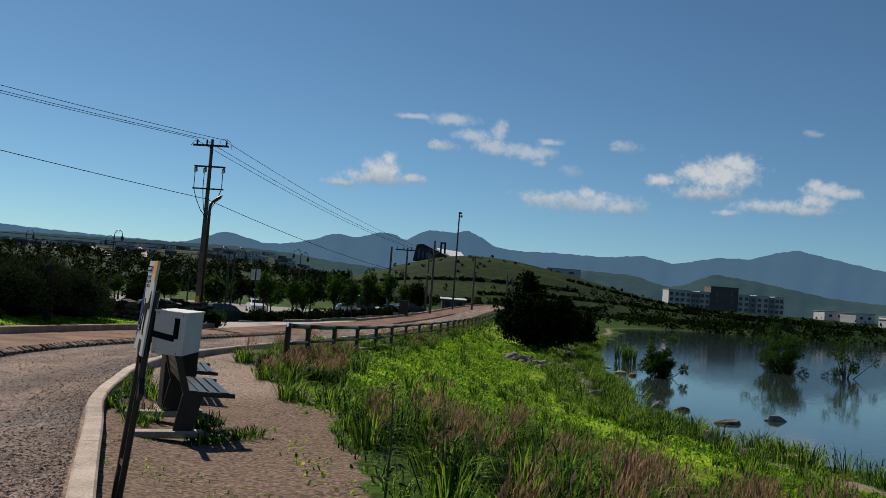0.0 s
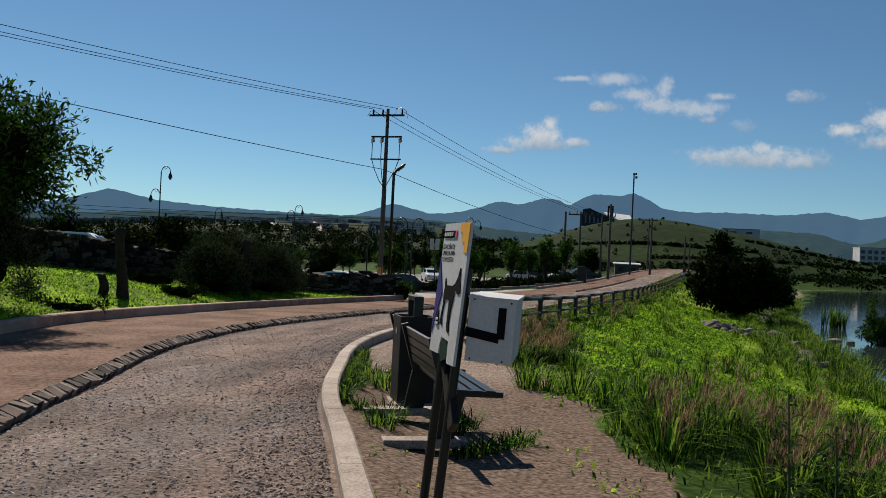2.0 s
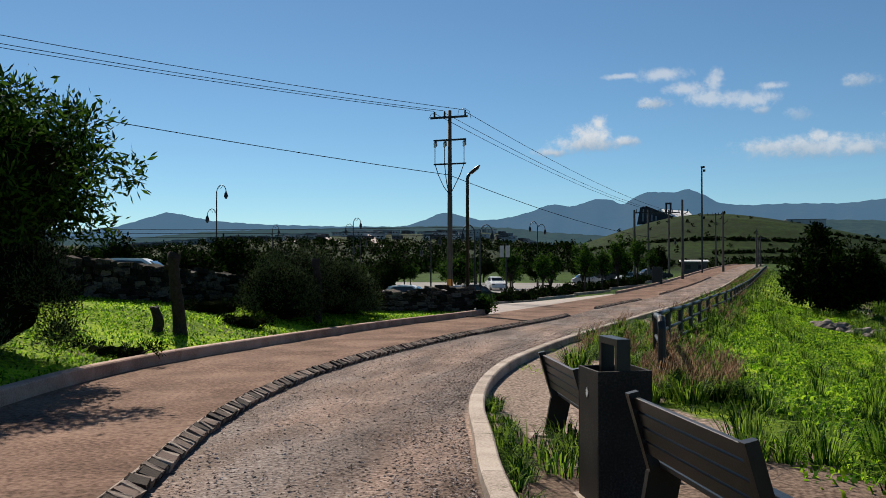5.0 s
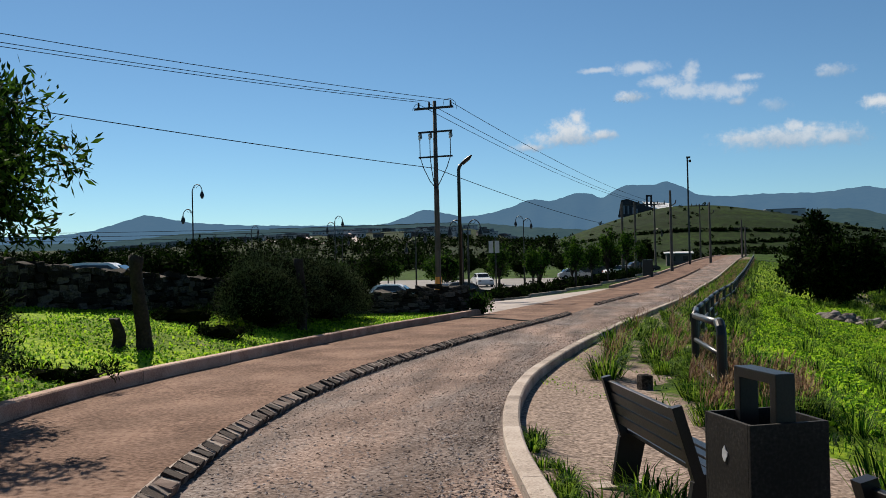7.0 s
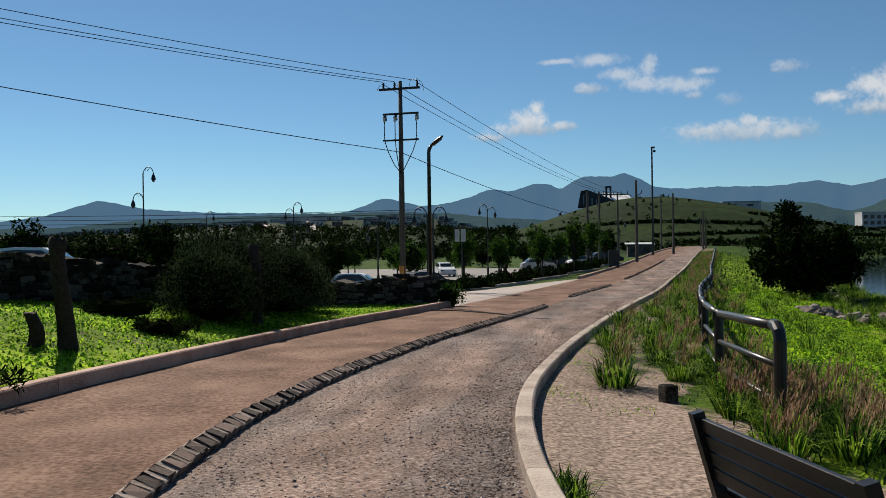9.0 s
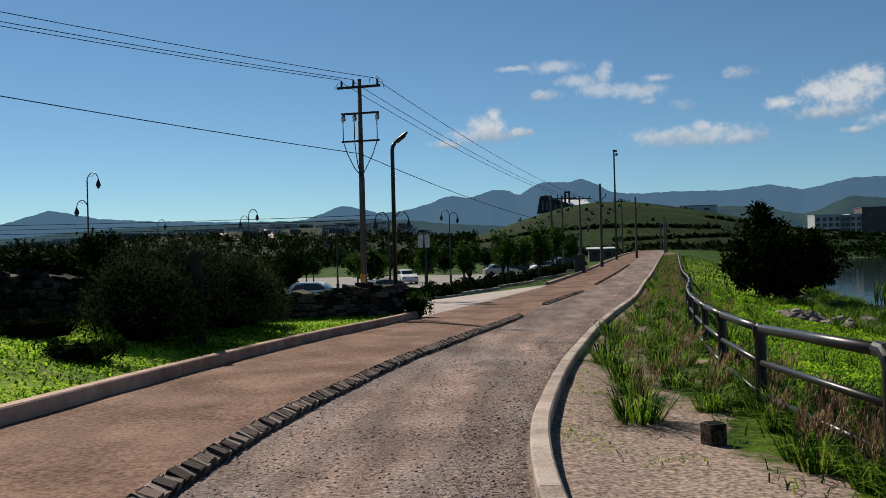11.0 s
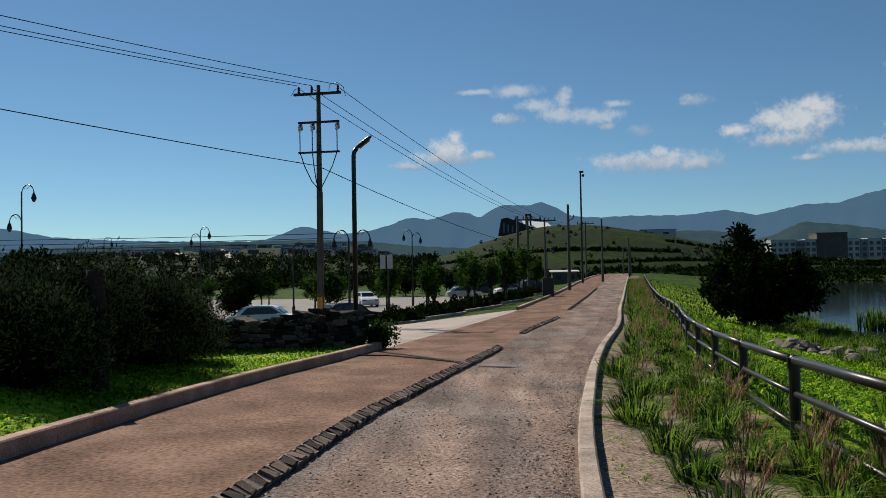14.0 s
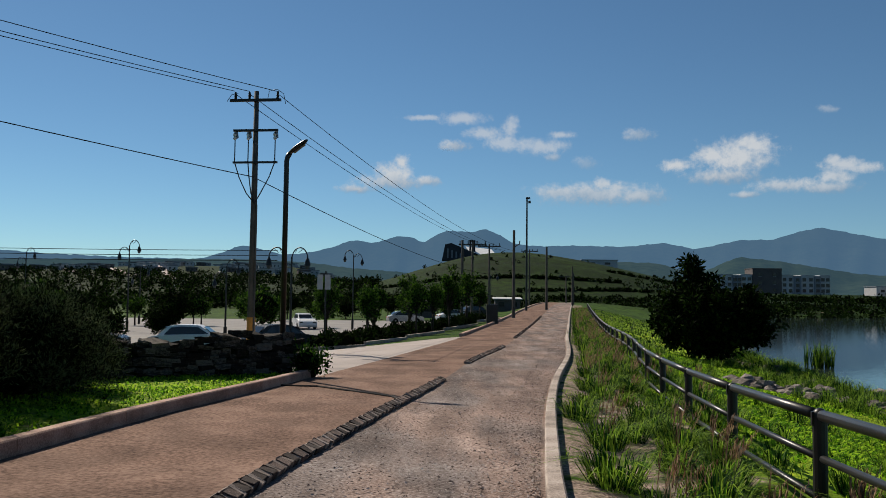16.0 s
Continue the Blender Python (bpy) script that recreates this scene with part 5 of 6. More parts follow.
x, y = scatter(16000, -2.6, 2.2, 2.2, 9, lambda x, y: np.where((x - kerb_r(y) > 0.2) & (x - kerb_r(y) < 2.4), 0.35 + 0.8 * waves(x, y, 0.6, 4) - 0.5 * sstep(5.6, 6.6, y) * sstep(0.6, 0.9, x - kerb_r(y)), 0))
n = len(x)
blades("trodden_grass", rooted(x, y), nr.uniform(0.02, 0.07, n), nr.uniform(0.006, 0.014, n), nr.uniform(0.6, 1.6, n), M_LAWN, "short trodden yellow-green grass by the kerb", 9, "grass")
x, y = scatter(30000, 0, 34, 60, 130, lambda x, y: np.where((fence_side(x, y) > 0.2) & (x < shore(y) - 0.4), 0.9, 0))
n = len(x)
blades("ground_cover", rooted(x, y), nr.uniform(0.1, 0.3, n), nr.uniform(0.04, 0.1, n), nr.uniform(0.5, 1.1, n), M_GRASS, "green weeds on the far bank", 2, "ground cover")


def lawn_weight(x, y):
    v = kerb_l(y) - x
    return np.where((v > 0.22) & (v < wall_v(y) + 0.1) & (y < 36.4), 0.75 + 0.5 * waves(x, y, 0.9, 7), 0) * sstep(-6, 2, y)


x, y = scatter(230000, -18, -2.5, -3, 36.5, lawn_weight)
n = len(x)
blades("lawn", rooted(x, y), nr.uniform(0.03, 0.12, n), nr.uniform(0.012, 0.045, n), nr.uniform(0.6, 1.6, n), M_LAWN, "patchy bright green lawn of low weeds", 3, "lawn")


# ---------------------------------------------------------------- tall grass in tufts
def tufts(centres, scale, per, mat, name, label, seed, spread=0.16, tall=(0.32, 0.66), wide=(0.009, 0.02), lean=(0.35, 1.5)):
    r = np.random.RandomState(seed)
    c = np.repeat(np.array(centres), per, 0)
    s = np.repeat(np.array(scale), per)
    n = len(c)
    a, d = r.uniform(0, 2 * np.pi, n), np.sqrt(r.rand(n)) * spread * s
    x, y = c[:, 0] + d * np.cos(a), c[:, 1] + d * np.sin(a)
    return blades(name, rooted(x, y), r.uniform(*tall, n) * s, r.uniform(*wide, n) * (0.6 + 0.4 * s), r.uniform(*lean, n) * (0.4 + 0.6 * d / (spread * s + 1e-6)), mat, label, seed, az=a + r.normal(0, 0.5, n))


def plumes(centres, scale, per, name, label, seed, tall=(0.5, 0.8)):
    """Feathery seed heads on bending stems."""
    r = np.random.RandomState(seed)
    c = np.repeat(np.array(centres), per, 0)
    s = np.repeat(np.array(scale), per)
    n = len(c)
    a = r.uniform(0, 2 * np.pi, n)
    d = r.rand(n) * 0.13 * s
    x, y = c[:, 0] + d * np.cos(a), c[:, 1] + d * np.sin(a)
    h = r.uniform(*tall, n) * s
    ln = r.uniform(0.1, 0.5, n)
    # wind bends the heads towards the lake
    dx, dy = np.cos(a) * 0.6 + 0.75, np.sin(a) * 0.6 + 0.25
    az = np.arctan2(dy, dx)
    root = rooted(x, y)
    blades(name + "_stems", root, h, np.full(n, 0.006), ln, M_PLUME, label + ", stems", seed, az=az)
    dv = np.stack([np.cos(az), np.sin(az), np.zeros(n)], 1)
    k = 9
    hs, roots, hh, aa = [], [], [], []
    for i in range(k):
        q = 0.62 + 0.38 * i / (k - 1)
        p = root + np.array([0, 0, 1.0]) * (h * (q * (1 - 0.35 * ln * q)))[:, None] + dv * (ln * h * 1.0 * q * q)[:, None]
        roots.append(p), hh.append(np.full(n, 0.085) * (0.6 + 0.5 * s) * (1.15 - 0.6 * abs(i / (k - 1) - 0.4)))
        aa.append(az + r.normal(0, 0.9, n))
    blades(name, np.concatenate(roots), np.concatenate(hh), np.full(n * k, 0.008), np.full(n * k, 0.45), M_PLUME, label, seed + 1, az=np.concatenate(aa))


rng = random.Random(21)
verge, near_bank, far_verge, bank, kerbside = [], [], [], [], []
verge += [(-3.85, 19.75), (-3.77, 24.68), (-2.35, 28.85), (-3.07, 22.34), (-2.85, 25.73), (-3.74, 21.6), (-2.95, 20.6), (-2.82, 31.88), (-2.22, 30.25), (-3.7, 22.95), (-3.27, 29.9), (-2.86, 28.1)]
for _ in range(150):
    y = rng.uniform(23.5, 44)
    x = float(kerb_r(y)) + rng.uniform(0.75, 2.1)
    if len(verge) < 38 and all(math.hypot(x - q[0], y - q[1]) > 0.9 for q in verge):
        verge.append((x, y))
while len(bank) < 400:
    y = rng.uniform(9, 62)
    f = rng.uniform(0.2, 11)
    x = float(kerb_r(y)) + 2.3 + f
    if x > float(shore(y)) + 0.2:
        continue
    k = f / (float(shore(y)) - float(kerb_r(y)) - 2.3)
    # a clear green shelf runs behind the fence
    if 0.12 < k < 0.6 and 17 < y and rng.random() < 0.72:
        continue
    bank.append((x, y))
while len(near_bank) < 470:
    y = rng.uniform(-7, 14.5)
    x = rng.uniform(-0.6, 14)
    if x < float(kerb_r(y)) + 2.5 or rng.random() < float(max(sstep(8, 14, x), sstep(10.5, 14.5, y), sstep(1, -7, y))) or waves(x, y, 1.2, 3.3) < -0.35:
        continue
    edge = -0.05 if y < 7 else -0.2 - 0.14 * (y - 7)
    if x < edge + 0.25 or math.hypot(x, y) < 3.4:
        continue
    near_bank.append((x, y))
while len(far_verge) < 520:
    y = rng.uniform(40, 128)
    far_verge.append((float(kerb_r(y)) + rng.uniform(0.55, 2.6), y))
for _ in range(30):
    y = rng.choice((rng.uniform(9.6, 13.0), rng.uniform(10.8, 12.6), rng.uniform(12.6, 14.6)))
    kerbside.append((float(kerb_r(y)) + rng.uniform(0.22, 0.42), y))
fence_foot = []
for i in range(54):
    y = rng.uniform(15.4, 46) if i < 34 else rng.uniform(15.2, 18.5)
    fence_foot.append((float(kerb_r(y)) + 2.28 + (rng.gauss(0.15, 0.4) if i < 34 else rng.uniform(-0.1, 1.3)), y))
fence_foot += [(-2.6, 19.3), (-2.45, 20.2), (-2.3, 21.1), (-2.65, 21.9), (-2.35, 18.5), (-2.2, 22.9), (-2.75, 18.0), (-2.1, 19.6)]
sc = lambda c, a, b: [rng.uniform(a, b) for _ in c]
s1, s2, s3, s4, s5 = sc(verge, 0.8, 1.15), [rng.uniform(0.6, 1.0) + 0.5 * float(sstep(0.55, 0.9, (c[0] - kerb_r(c[1]) - 2.3) / (shore(c[1]) - kerb_r(c[1]) - 2.3))) for c in bank], sc(near_bank, 0.6, 1.15), sc(far_verge, 0.65, 1.05), sc(fence_foot, 0.6, 0.95)
tufts(verge, s1, 240, M_GRASS, "verge_grass", "green tussocks of tall grass on the verge", 31, spread=0.22, tall=(0.25, 0.55), lean=(0.5, 1.8))
tufts(bank, s2, 80, M_GRASS, "bank_grass", "rough green grass tussocks on the bank", 32)
tufts(near_bank, s3, 120, M_GRASS, "bank_grass", "dense tall green grass on the bank", 33, spread=0.2)
tufts(far_verge, s4, 36, M_GRASS, "verge_grass", "tall grass along the far path edge", 34, spread=0.3, wide=(0.015, 0.035))
tufts(kerbside, sc(kerbside, 0.2, 0.42), 70, M_GRASS, "kerb_grass", "small grass tufts at the kerb", 35, spread=0.2)
tufts(fence_foot, s5, 110, M_GRASS, "fence_grass", "tall green grass round the fence posts", 36)
plumes(verge[::3], s1[::3], 16, "verge_plumes", "reddish feathery grass plumes on the verge", 41)
plumes(near_bank[::2], s3[::2], 22, "bank_plumes", "reddish feathery grass plumes on the bank", 43)
plumes(far_verge[::3], s4[::3], 8, "far_plumes", "reddish brown grass plumes along the far verge", 45)
plumes(fence_foot[::2] + fence_foot[35::2], s5[::2] + s5[35::2], 18, "fence_plumes", "reddish feathery grass plumes at the fence", 47)
bench_tufts = [(-2.2, 9.25), (-2.15, 9.5), (-2.85, 9.5), (-2.8, 9.0), (-3.3, 12.2), (-3.25, 12.6), (-3.65, 11.9), (-3.45, 12.9), (-3.15, 11.9), (-3.35, 11.5), (-1.8, 8.45), (-1.62, 8.75), (-1.95, 8.3), (-1.55, 9.05)]
tufts(bench_tufts, [0.6, 0.6, 0.6, 0.5] + [0.7] * 6 + [0.42] * 4, 90, M_GRASS, "bench_grass", "tufts of grass under the benches", 37, spread=0.3, tall=(0.25, 0.5))


def weed_plant(x, y, h, seed):
    rng = random.Random(seed)
    t = thing("tall_weed", (x, y, gz(x, y)), "tall leafy green weed standing above the grass", "plant")
    part("stem", tube([(0, 0, -0.05), (0.02, 0.01, h * 0.5), (0, 0.02, h)], [0.012, 0.009, 0.004], 6), M_STALK, t)
    for i in range(26):
        q = 0.15 + 0.85 * i / 25
        a = i * 2.4
        L = 0.2 * (1.15 - q * 0.7)
        bm = bmesh.new()
        d, s = Vector((math.cos(a), math.sin(a), 0)), Vector((-math.sin(a), math.cos(a), 0))
        p = Vector((0, 0, h * q))
        v = [bm.verts.new(c) for c in (p, p + d * L * 0.5 + s * L * 0.16 + Vector((0, 0, L * 0.25)), p + d * L + Vector((0, 0, L * 0.1)), p + d * L * 0.5 - s * L * 0.16 + Vector((0, 0, L * 0.25)), p + d * L * 0.5 + Vector((0, 0, L * 0.2)))]
        bm.faces.new((v[0], v[1], v[4])), bm.faces.new((v[1], v[2], v[4])), bm.faces.new((v[2], v[3], v[4])), bm.faces.new((v[3], v[0], v[4]))
        part("leaf", bm, M_LEAF, t)


M_STALK = material("weed_stalk", [(0.04, 0.06, 0.02), (0.07, 0.09, 0.03)], 0.8, 6, 40, 0.1)
weed_plant(0.02, 6.2, 0.95, 3)
weed_plant(0.45, 6.9, 0.7, 4)

# ---------------------------------------------------------------- shrubs, stumps and the tree on the lawn
for sx, sy, rx, ry, rz, seed in ((-12.0, 15.0, 1.15, 1.05, 2.25, 1), (-11.95, 25.2, 1.0, 1.1, 1.6, 2), (-12.3, 26.9, 1.5, 1.3, 1.9, 3), (-11.9, 28.9, 1.3, 1.2, 1.75, 4), (-12.1, 30.7, 1.0, 1.0, 1.3, 5), (-15.2, 14.0, 1.2, 1.2, 1.6, 6)):
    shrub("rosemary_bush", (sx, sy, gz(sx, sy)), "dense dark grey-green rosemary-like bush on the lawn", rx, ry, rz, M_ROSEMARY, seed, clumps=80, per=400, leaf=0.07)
shrub("small_shrub", (-8.75, 36.55, gz(-8.75, 36.55)), "small leafy green shrub at the wall's end", 0.4, 0.4, 0.85, M_LEAF, 8, clumps=16, per=60, leaf=0.1, aspect=0.45)
shrub("small_shrub", (-11.6, 22.4, gz(-11.6, 22.4)), "low dark spreading plant on the lawn", 0.7, 0.5, 0.28, M_LEAF_DARK, 9, clumps=14, per=60, leaf=0.09, r0=0.1, r1=0.2)
shrub("small_shrub", (-11.0, 16.6, gz(-11.0, 16.6)), "low dark spreading plant beside the kerb", 0.8, 0.4, 0.12, M_LEAF_DARK, 10, clumps=14, per=60, leaf=0.09, r0=0.1, r1=0.18)
shrub("small_shrub", (-13.4, 24.0, gz(-13.4, 24.0)), "low dark spreading plant on the lawn", 1.1, 0.6, 0.35, M_LEAF_DARK, 12, clumps=18, per=60, leaf=0.09, r0=0.12, r1=0.22)


def stump(place, h, r, label, seed, knob=False):
    rng = random.Random(seed)
    rows, sides = 14, 14
    bm = bmesh.new()
    rings = []
    for i in range(rows + 1):
        s = i / rows
        rad = r * (1.06 - 0.26 * s + 0.2 * max(0, 0.12 - s) / 0.12)
        if knob and s > 0.86:
            rad *= 1.25
        off = (0.05 * math.sin(4 * s + seed), 0.04 * math.cos(3 * s + seed))
        rings.append([bm.verts.new((off[0] + rad * (1 + 0.12 * math.sin(3 * a + seed + 2 * s) + rng.uniform(-0.06, 0.06)) * math.cos(a), off[1] + rad * (1 + 0.1 * math.sin(2 * a + 3 * s)) * math.sin(a), -0.08 + (h + 0.08) * s + (rng.uniform(-0.04, 0.04) if i == rows else 0))) for a in (2 * math.pi * k / sides for k in range(sides))])
    for a, b in zip(rings, rings[1:]):
        for k in range(sides):
            bm.faces.new((a[k], a[(k + 1) % sides], b[(k + 1) % sides], b[k]))
    bm.faces.new(rings[-1])
    t = thing("tree_stump", place, label, "tree stump", "stumps on the lawn")
    part("wood", bm, M_BARK, t, smooth=True)
    return t


big = stump((-11.82, 19.85, gz(-11.82, 19.85)), 1.62, 0.125, "tall weathered dark stump standing on the lawn", 1, True)
part("side_branch", tube([(-0.08, -0.03, 1.28), (-0.2, -0.06, 1.36), (-0.27, -0.06, 1.3)], [0.07, 0.06, 0.03], 8), M_BARK, big)
stump((-12.17, 19.62, gz(-12.17, 19.62)), 0.5, 0.11, "short dark stump beside the tall one", 12)
stump((-11.20, 25.70, gz(-11.20, 25.70)), 1.72, 0.11, "tall twisted dark stump between the bushes", 6, True)
tree("lawn_tree", (-12.3, 15.1, gz(-12.3, 15.1)), "leafy green tree overhanging the lawn", "tree", 4.2, (2.6, 2.55, 1.9, 1.2), M_LEAF, 51, 0.16, clumps=150, per=190, leaf=0.13, fork=0.35, r0=0.32, r1=0.6, aspect=0.3, upward=0.15, dense=0.55)


def stone_block(x, y):
    t = thing("concrete_block", (x, y, gz(x, y)), "broken dark hollow concrete block on the verge", "block", turn=25)
    part("block", box((0.17, 0.17, 0.26), (0, 0, 0.08), bevel=0.015), M_STONE, t)
    for k in (-1, 1):
        part("cell", box((0.06, 0.12, 0.02), (0.04 * k, 0, 0.204)), M_BLACK, t, "hollow cell")


stone_block(-3.3, 18.7)

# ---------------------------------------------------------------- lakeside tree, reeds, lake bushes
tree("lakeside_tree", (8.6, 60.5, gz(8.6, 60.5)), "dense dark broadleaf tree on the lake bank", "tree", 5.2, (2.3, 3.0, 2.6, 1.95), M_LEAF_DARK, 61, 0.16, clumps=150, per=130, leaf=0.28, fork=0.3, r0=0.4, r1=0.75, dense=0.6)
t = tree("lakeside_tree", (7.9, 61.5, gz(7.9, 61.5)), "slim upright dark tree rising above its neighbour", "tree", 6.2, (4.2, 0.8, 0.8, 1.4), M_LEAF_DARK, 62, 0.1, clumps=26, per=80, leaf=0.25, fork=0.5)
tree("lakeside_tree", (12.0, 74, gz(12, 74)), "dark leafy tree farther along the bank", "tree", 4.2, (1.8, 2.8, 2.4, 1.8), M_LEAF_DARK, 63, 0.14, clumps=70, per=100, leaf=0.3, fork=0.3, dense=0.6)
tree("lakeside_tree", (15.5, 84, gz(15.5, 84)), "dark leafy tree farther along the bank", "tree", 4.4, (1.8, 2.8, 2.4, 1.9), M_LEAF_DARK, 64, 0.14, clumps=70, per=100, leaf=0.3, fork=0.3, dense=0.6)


def lake_bush(x, y, rx, rz, seed, label, mat=None, clumps=40, per=90):
    rng = random.Random(seed)
    t = thing("lake_bush", (x, y, LAKE - 0.3), label, "bush", "bushes standing in the lake")
    cs = [(rng.gauss(0, rx * 0.42), rng.gauss(0, rx * 0.35), 0.3 + abs(rng.gauss(0.45, 0.3)) * rz) for _ in range(clumps)]
    rs = [rng.uniform(0.16, 0.3) * rx * 0.6 for _ in cs]
    part("stem", limbs(rng, (0, 0, -0.2), cs[::2], 0.05), M_BARK, t)
    ob = new("foliage", leaf_mesh("foliage", cs, rs, per, 0.24, mat or M_LEAF, seed, upward=-0.1, aspect=0.25))
    ob.parent = t


lake_bush(14.8, 50.8, 1.25, 1.8, 71, "leafy green bush leaning in the shallow lake")
lake_bush(28.6, 65.3, 2.3, 3.0, 72, "large dense green bush standing in the lake", clumps=80)
lake_bush(32.9, 63.9, 2.0, 2.9, 73, "open green bush standing in the lake", clumps=26, per=60)
reeds = [(16.3 + rng.gauss(0, 0.4), 65.0 + rng.gauss(0, 0.4)) for _ in range(26)]
r = np.random.RandomState(5)
c = np.repeat(np.array(reeds), 14, 0)
blades("reeds", np.stack([c[:, 0], c[:, 1], np.full(len(c), LAKE - 0.1)], 1), r.uniform(0.7, 1.9, len(c)), r.uniform(0.02, 0.05, len(c)), r.uniform(0.1, 0.6, len(c)), M_GRASS, "clump of green reeds in the lake", 75, "reeds")
edge = []
for _ in range(230):
    y = rng.uniform(9, 100)
    edge.append((float(shore(y)) - rng.uniform(-0.2, 1.1), y))
tufts(edge, sc(edge, 0.9, 1.6), 46, M_GRASS, "shore_reeds", "dark green rushes along the water's edge", 76, spread=0.3, wide=(0.014, 0.028))


def rock_mesh(seed):
    rng = random.Random(seed)
    bm = bmesh.new()
    bmesh.ops.create_icosphere(bm, subdivisions=2, radius=1)
    ph = [rng.uniform(0, 6) for _ in range(4)]
    for v in bm.verts:
        k = 1 + 0.22 * math.sin(3 * v.co.x + ph[0]) + 0.18 * math.sin(4 * v.co.y + ph[1]) + 0.12 * math.sin(5 * v.co.z + ph[2]) + rng.uniform(-0.06, 0.06)
        v.co = Vector((v.co.x * k, v.co.y * k * 0.8, v.co.z * k * 0.55))
    me = bpy.data.meshes.new("rock")
    bm.to_mesh(me), bm.free()
    me.materials.append(M_ROCK)
    return me


rocks = [rock_mesh(i) for i in range(7)]
for i in range(104):
    y = rng.uniform(22, 62) if i < 70 else rng.choice((45.5, 47.5)) + rng.gauss(0, 1.0)
    x = float(shore(y)) - abs(rng.gauss(0.8, 0.9)) if i < 70 else 6.2 + rng.gauss(0, 0.7)
    s = rng.uniform(0.14, 0.5)
    ob = new("rock", rocks[rng.randrange(7)])
    ob.matrix_basis = pose(x, y, gz(x, y) + 0.12 * s, rng.uniform(-15, 15), rng.uniform(-15, 15), rng.uniform(0, 360)) @ Matrix.Diagonal((s, s, s, 1))
    tagged(ob, "grey-brown weathered boulder on the lake bank", "rock", "boulders of the bank")
for x, y, sx, sy, turn, k in ((11.6, 30.4, 0.55, 0.3, 30, 2), (14.15, 32.4, 0.5, 0.22, 10, 3), (10.2, 34.4, 0.6, 0.3, 50, 4), (12.5, 51.2, 0.5, 0.3, 0, 1), (13.2, 50.6, 0.35, 0.25, 70, 5), (10.9, 33.6, 0.3, 0.2, 15, 0)):
    ob = new("rock", rocks[k])
    ob.matrix_basis = pose(x, y, LAKE + 0.02, 0, 0, turn) @ Matrix.Diagonal((sx, sy, 0.3, 1))
    tagged(ob, "dark wet rock rising from the lake", "rock", "boulders of the bank")


# ---------------------------------------------------------------- stone wall
def wall_height(y): return float(np.interp(y, [22, 27, 30.5, 34.6, 35.4], [1.0, 0.9, 0.7, 0.7, 0.93]))


def stone_wall():
    w = thing("stone_wall", (0, 0, 0), "dark dry-stone wall behind the lawn", "wall", kind="structure")
    pts = [(-17.3, 12.0)] + WALL
    for a, b in zip(pts, pts[1:]):
        n = max(2, int(math.hypot(b[0] - a[0], b[1] - a[1]) / 1.0))
        bm = bmesh.new()
        rows = []
        d = Vector((b[0] - a[0], b[1] - a[1], 0)).normalized()
        nn = Vector((d.y, -d.x, 0))
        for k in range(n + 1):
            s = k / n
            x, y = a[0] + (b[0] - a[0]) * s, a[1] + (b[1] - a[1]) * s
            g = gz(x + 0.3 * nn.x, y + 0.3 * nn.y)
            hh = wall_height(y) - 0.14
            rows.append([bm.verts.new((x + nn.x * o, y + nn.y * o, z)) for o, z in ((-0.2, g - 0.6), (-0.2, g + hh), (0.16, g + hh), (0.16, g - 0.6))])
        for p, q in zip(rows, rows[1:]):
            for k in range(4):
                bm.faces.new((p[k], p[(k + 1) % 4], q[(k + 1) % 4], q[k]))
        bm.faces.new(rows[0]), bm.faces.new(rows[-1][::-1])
        # core coloured near-black to paint the shade in gaps between the stones
        part("wall_core", bm, M_CORE_SHADE, w)
    metas = []
    for i in range(8):
        rng = random.Random(i + 90)
        bm = box((1, 1, 1), bevel=0.12)
        for v in bm.verts:
            v.co += Vector([rng.uniform(-0.09, 0.09) for _ in range(3)])
        me = bpy.data.meshes.new("stone")
        bm.to_mesh(me), bm.free()
        me.materials.append(M_STONE2)
        metas.append(me)
    rng = random.Random(77)
    count, rv, rf = 0, [], []
    for a, b in reversed(list(zip(pts, pts[1:]))):
        L = math.hypot(b[0] - a[0], b[1] - a[1])
        d = ((b[0] - a[0]) / L, (b[1] - a[1]) / L)
        nn = (d[1], -d[0])
        turn = math.degrees(math.atan2(d[1], d[0]))
        for row in range(7):
            s = rng.uniform(0, 0.2)
            while s < L - 0.1:
                ln = rng.uniform(0.14, 0.42) * (1.25 if row == 6 else 1)
                x, y = a[0] + d[0] * (s + ln / 2), a[1] + d[1] * (s + ln / 2)
                g = gz(x + 0.3 * nn[0], y + 0.3 * nn[1])
                top = row == 6
                rise = (wall_height(y) - 0.08) / 6.2
                m = pose(x + nn[0] * (0.0 if top else 0.15), y + nn[1] * (0.0 if top else 0.15), g + 0.06 + rise * row + rng.uniform(-0.04, 0.04), rng.uniform(-12, 12), rng.uniform(-10, 10), turn + rng.uniform(-12, 12)) @ Matrix.Diagonal((ln, 0.46 if top else rng.uniform(0.13, 0.24), rng.uniform(0.1, 0.22) if top else rise * rng.uniform(0.75, 1.2), 1))
                me = metas[rng.randrange(8)]
                if count < 300:
                    ob = new("stone", me)
                    ob.parent = w
                    ob.matrix_basis = m
                else:
                    k = len(rv)
                    rv += [m @ v.co for v in me.vertices]
                    rf += [[k + q for q in p.vertices] for p in me.polygons]
                s += ln + 0.015
                count += 1
    mesh_object("rubble_stones", rv, rf, M_STONE, w)


M_STONE2 = material("wall_stone_face", [(0.012, 0.0105, 0.009), (0.03, 0.026, 0.022), (0.11, 0.097, 0.084)], 0.95, 3, 18, 0.6, per_object=0.3, bump_size=0.02, spec=0.05)
stone_wall()

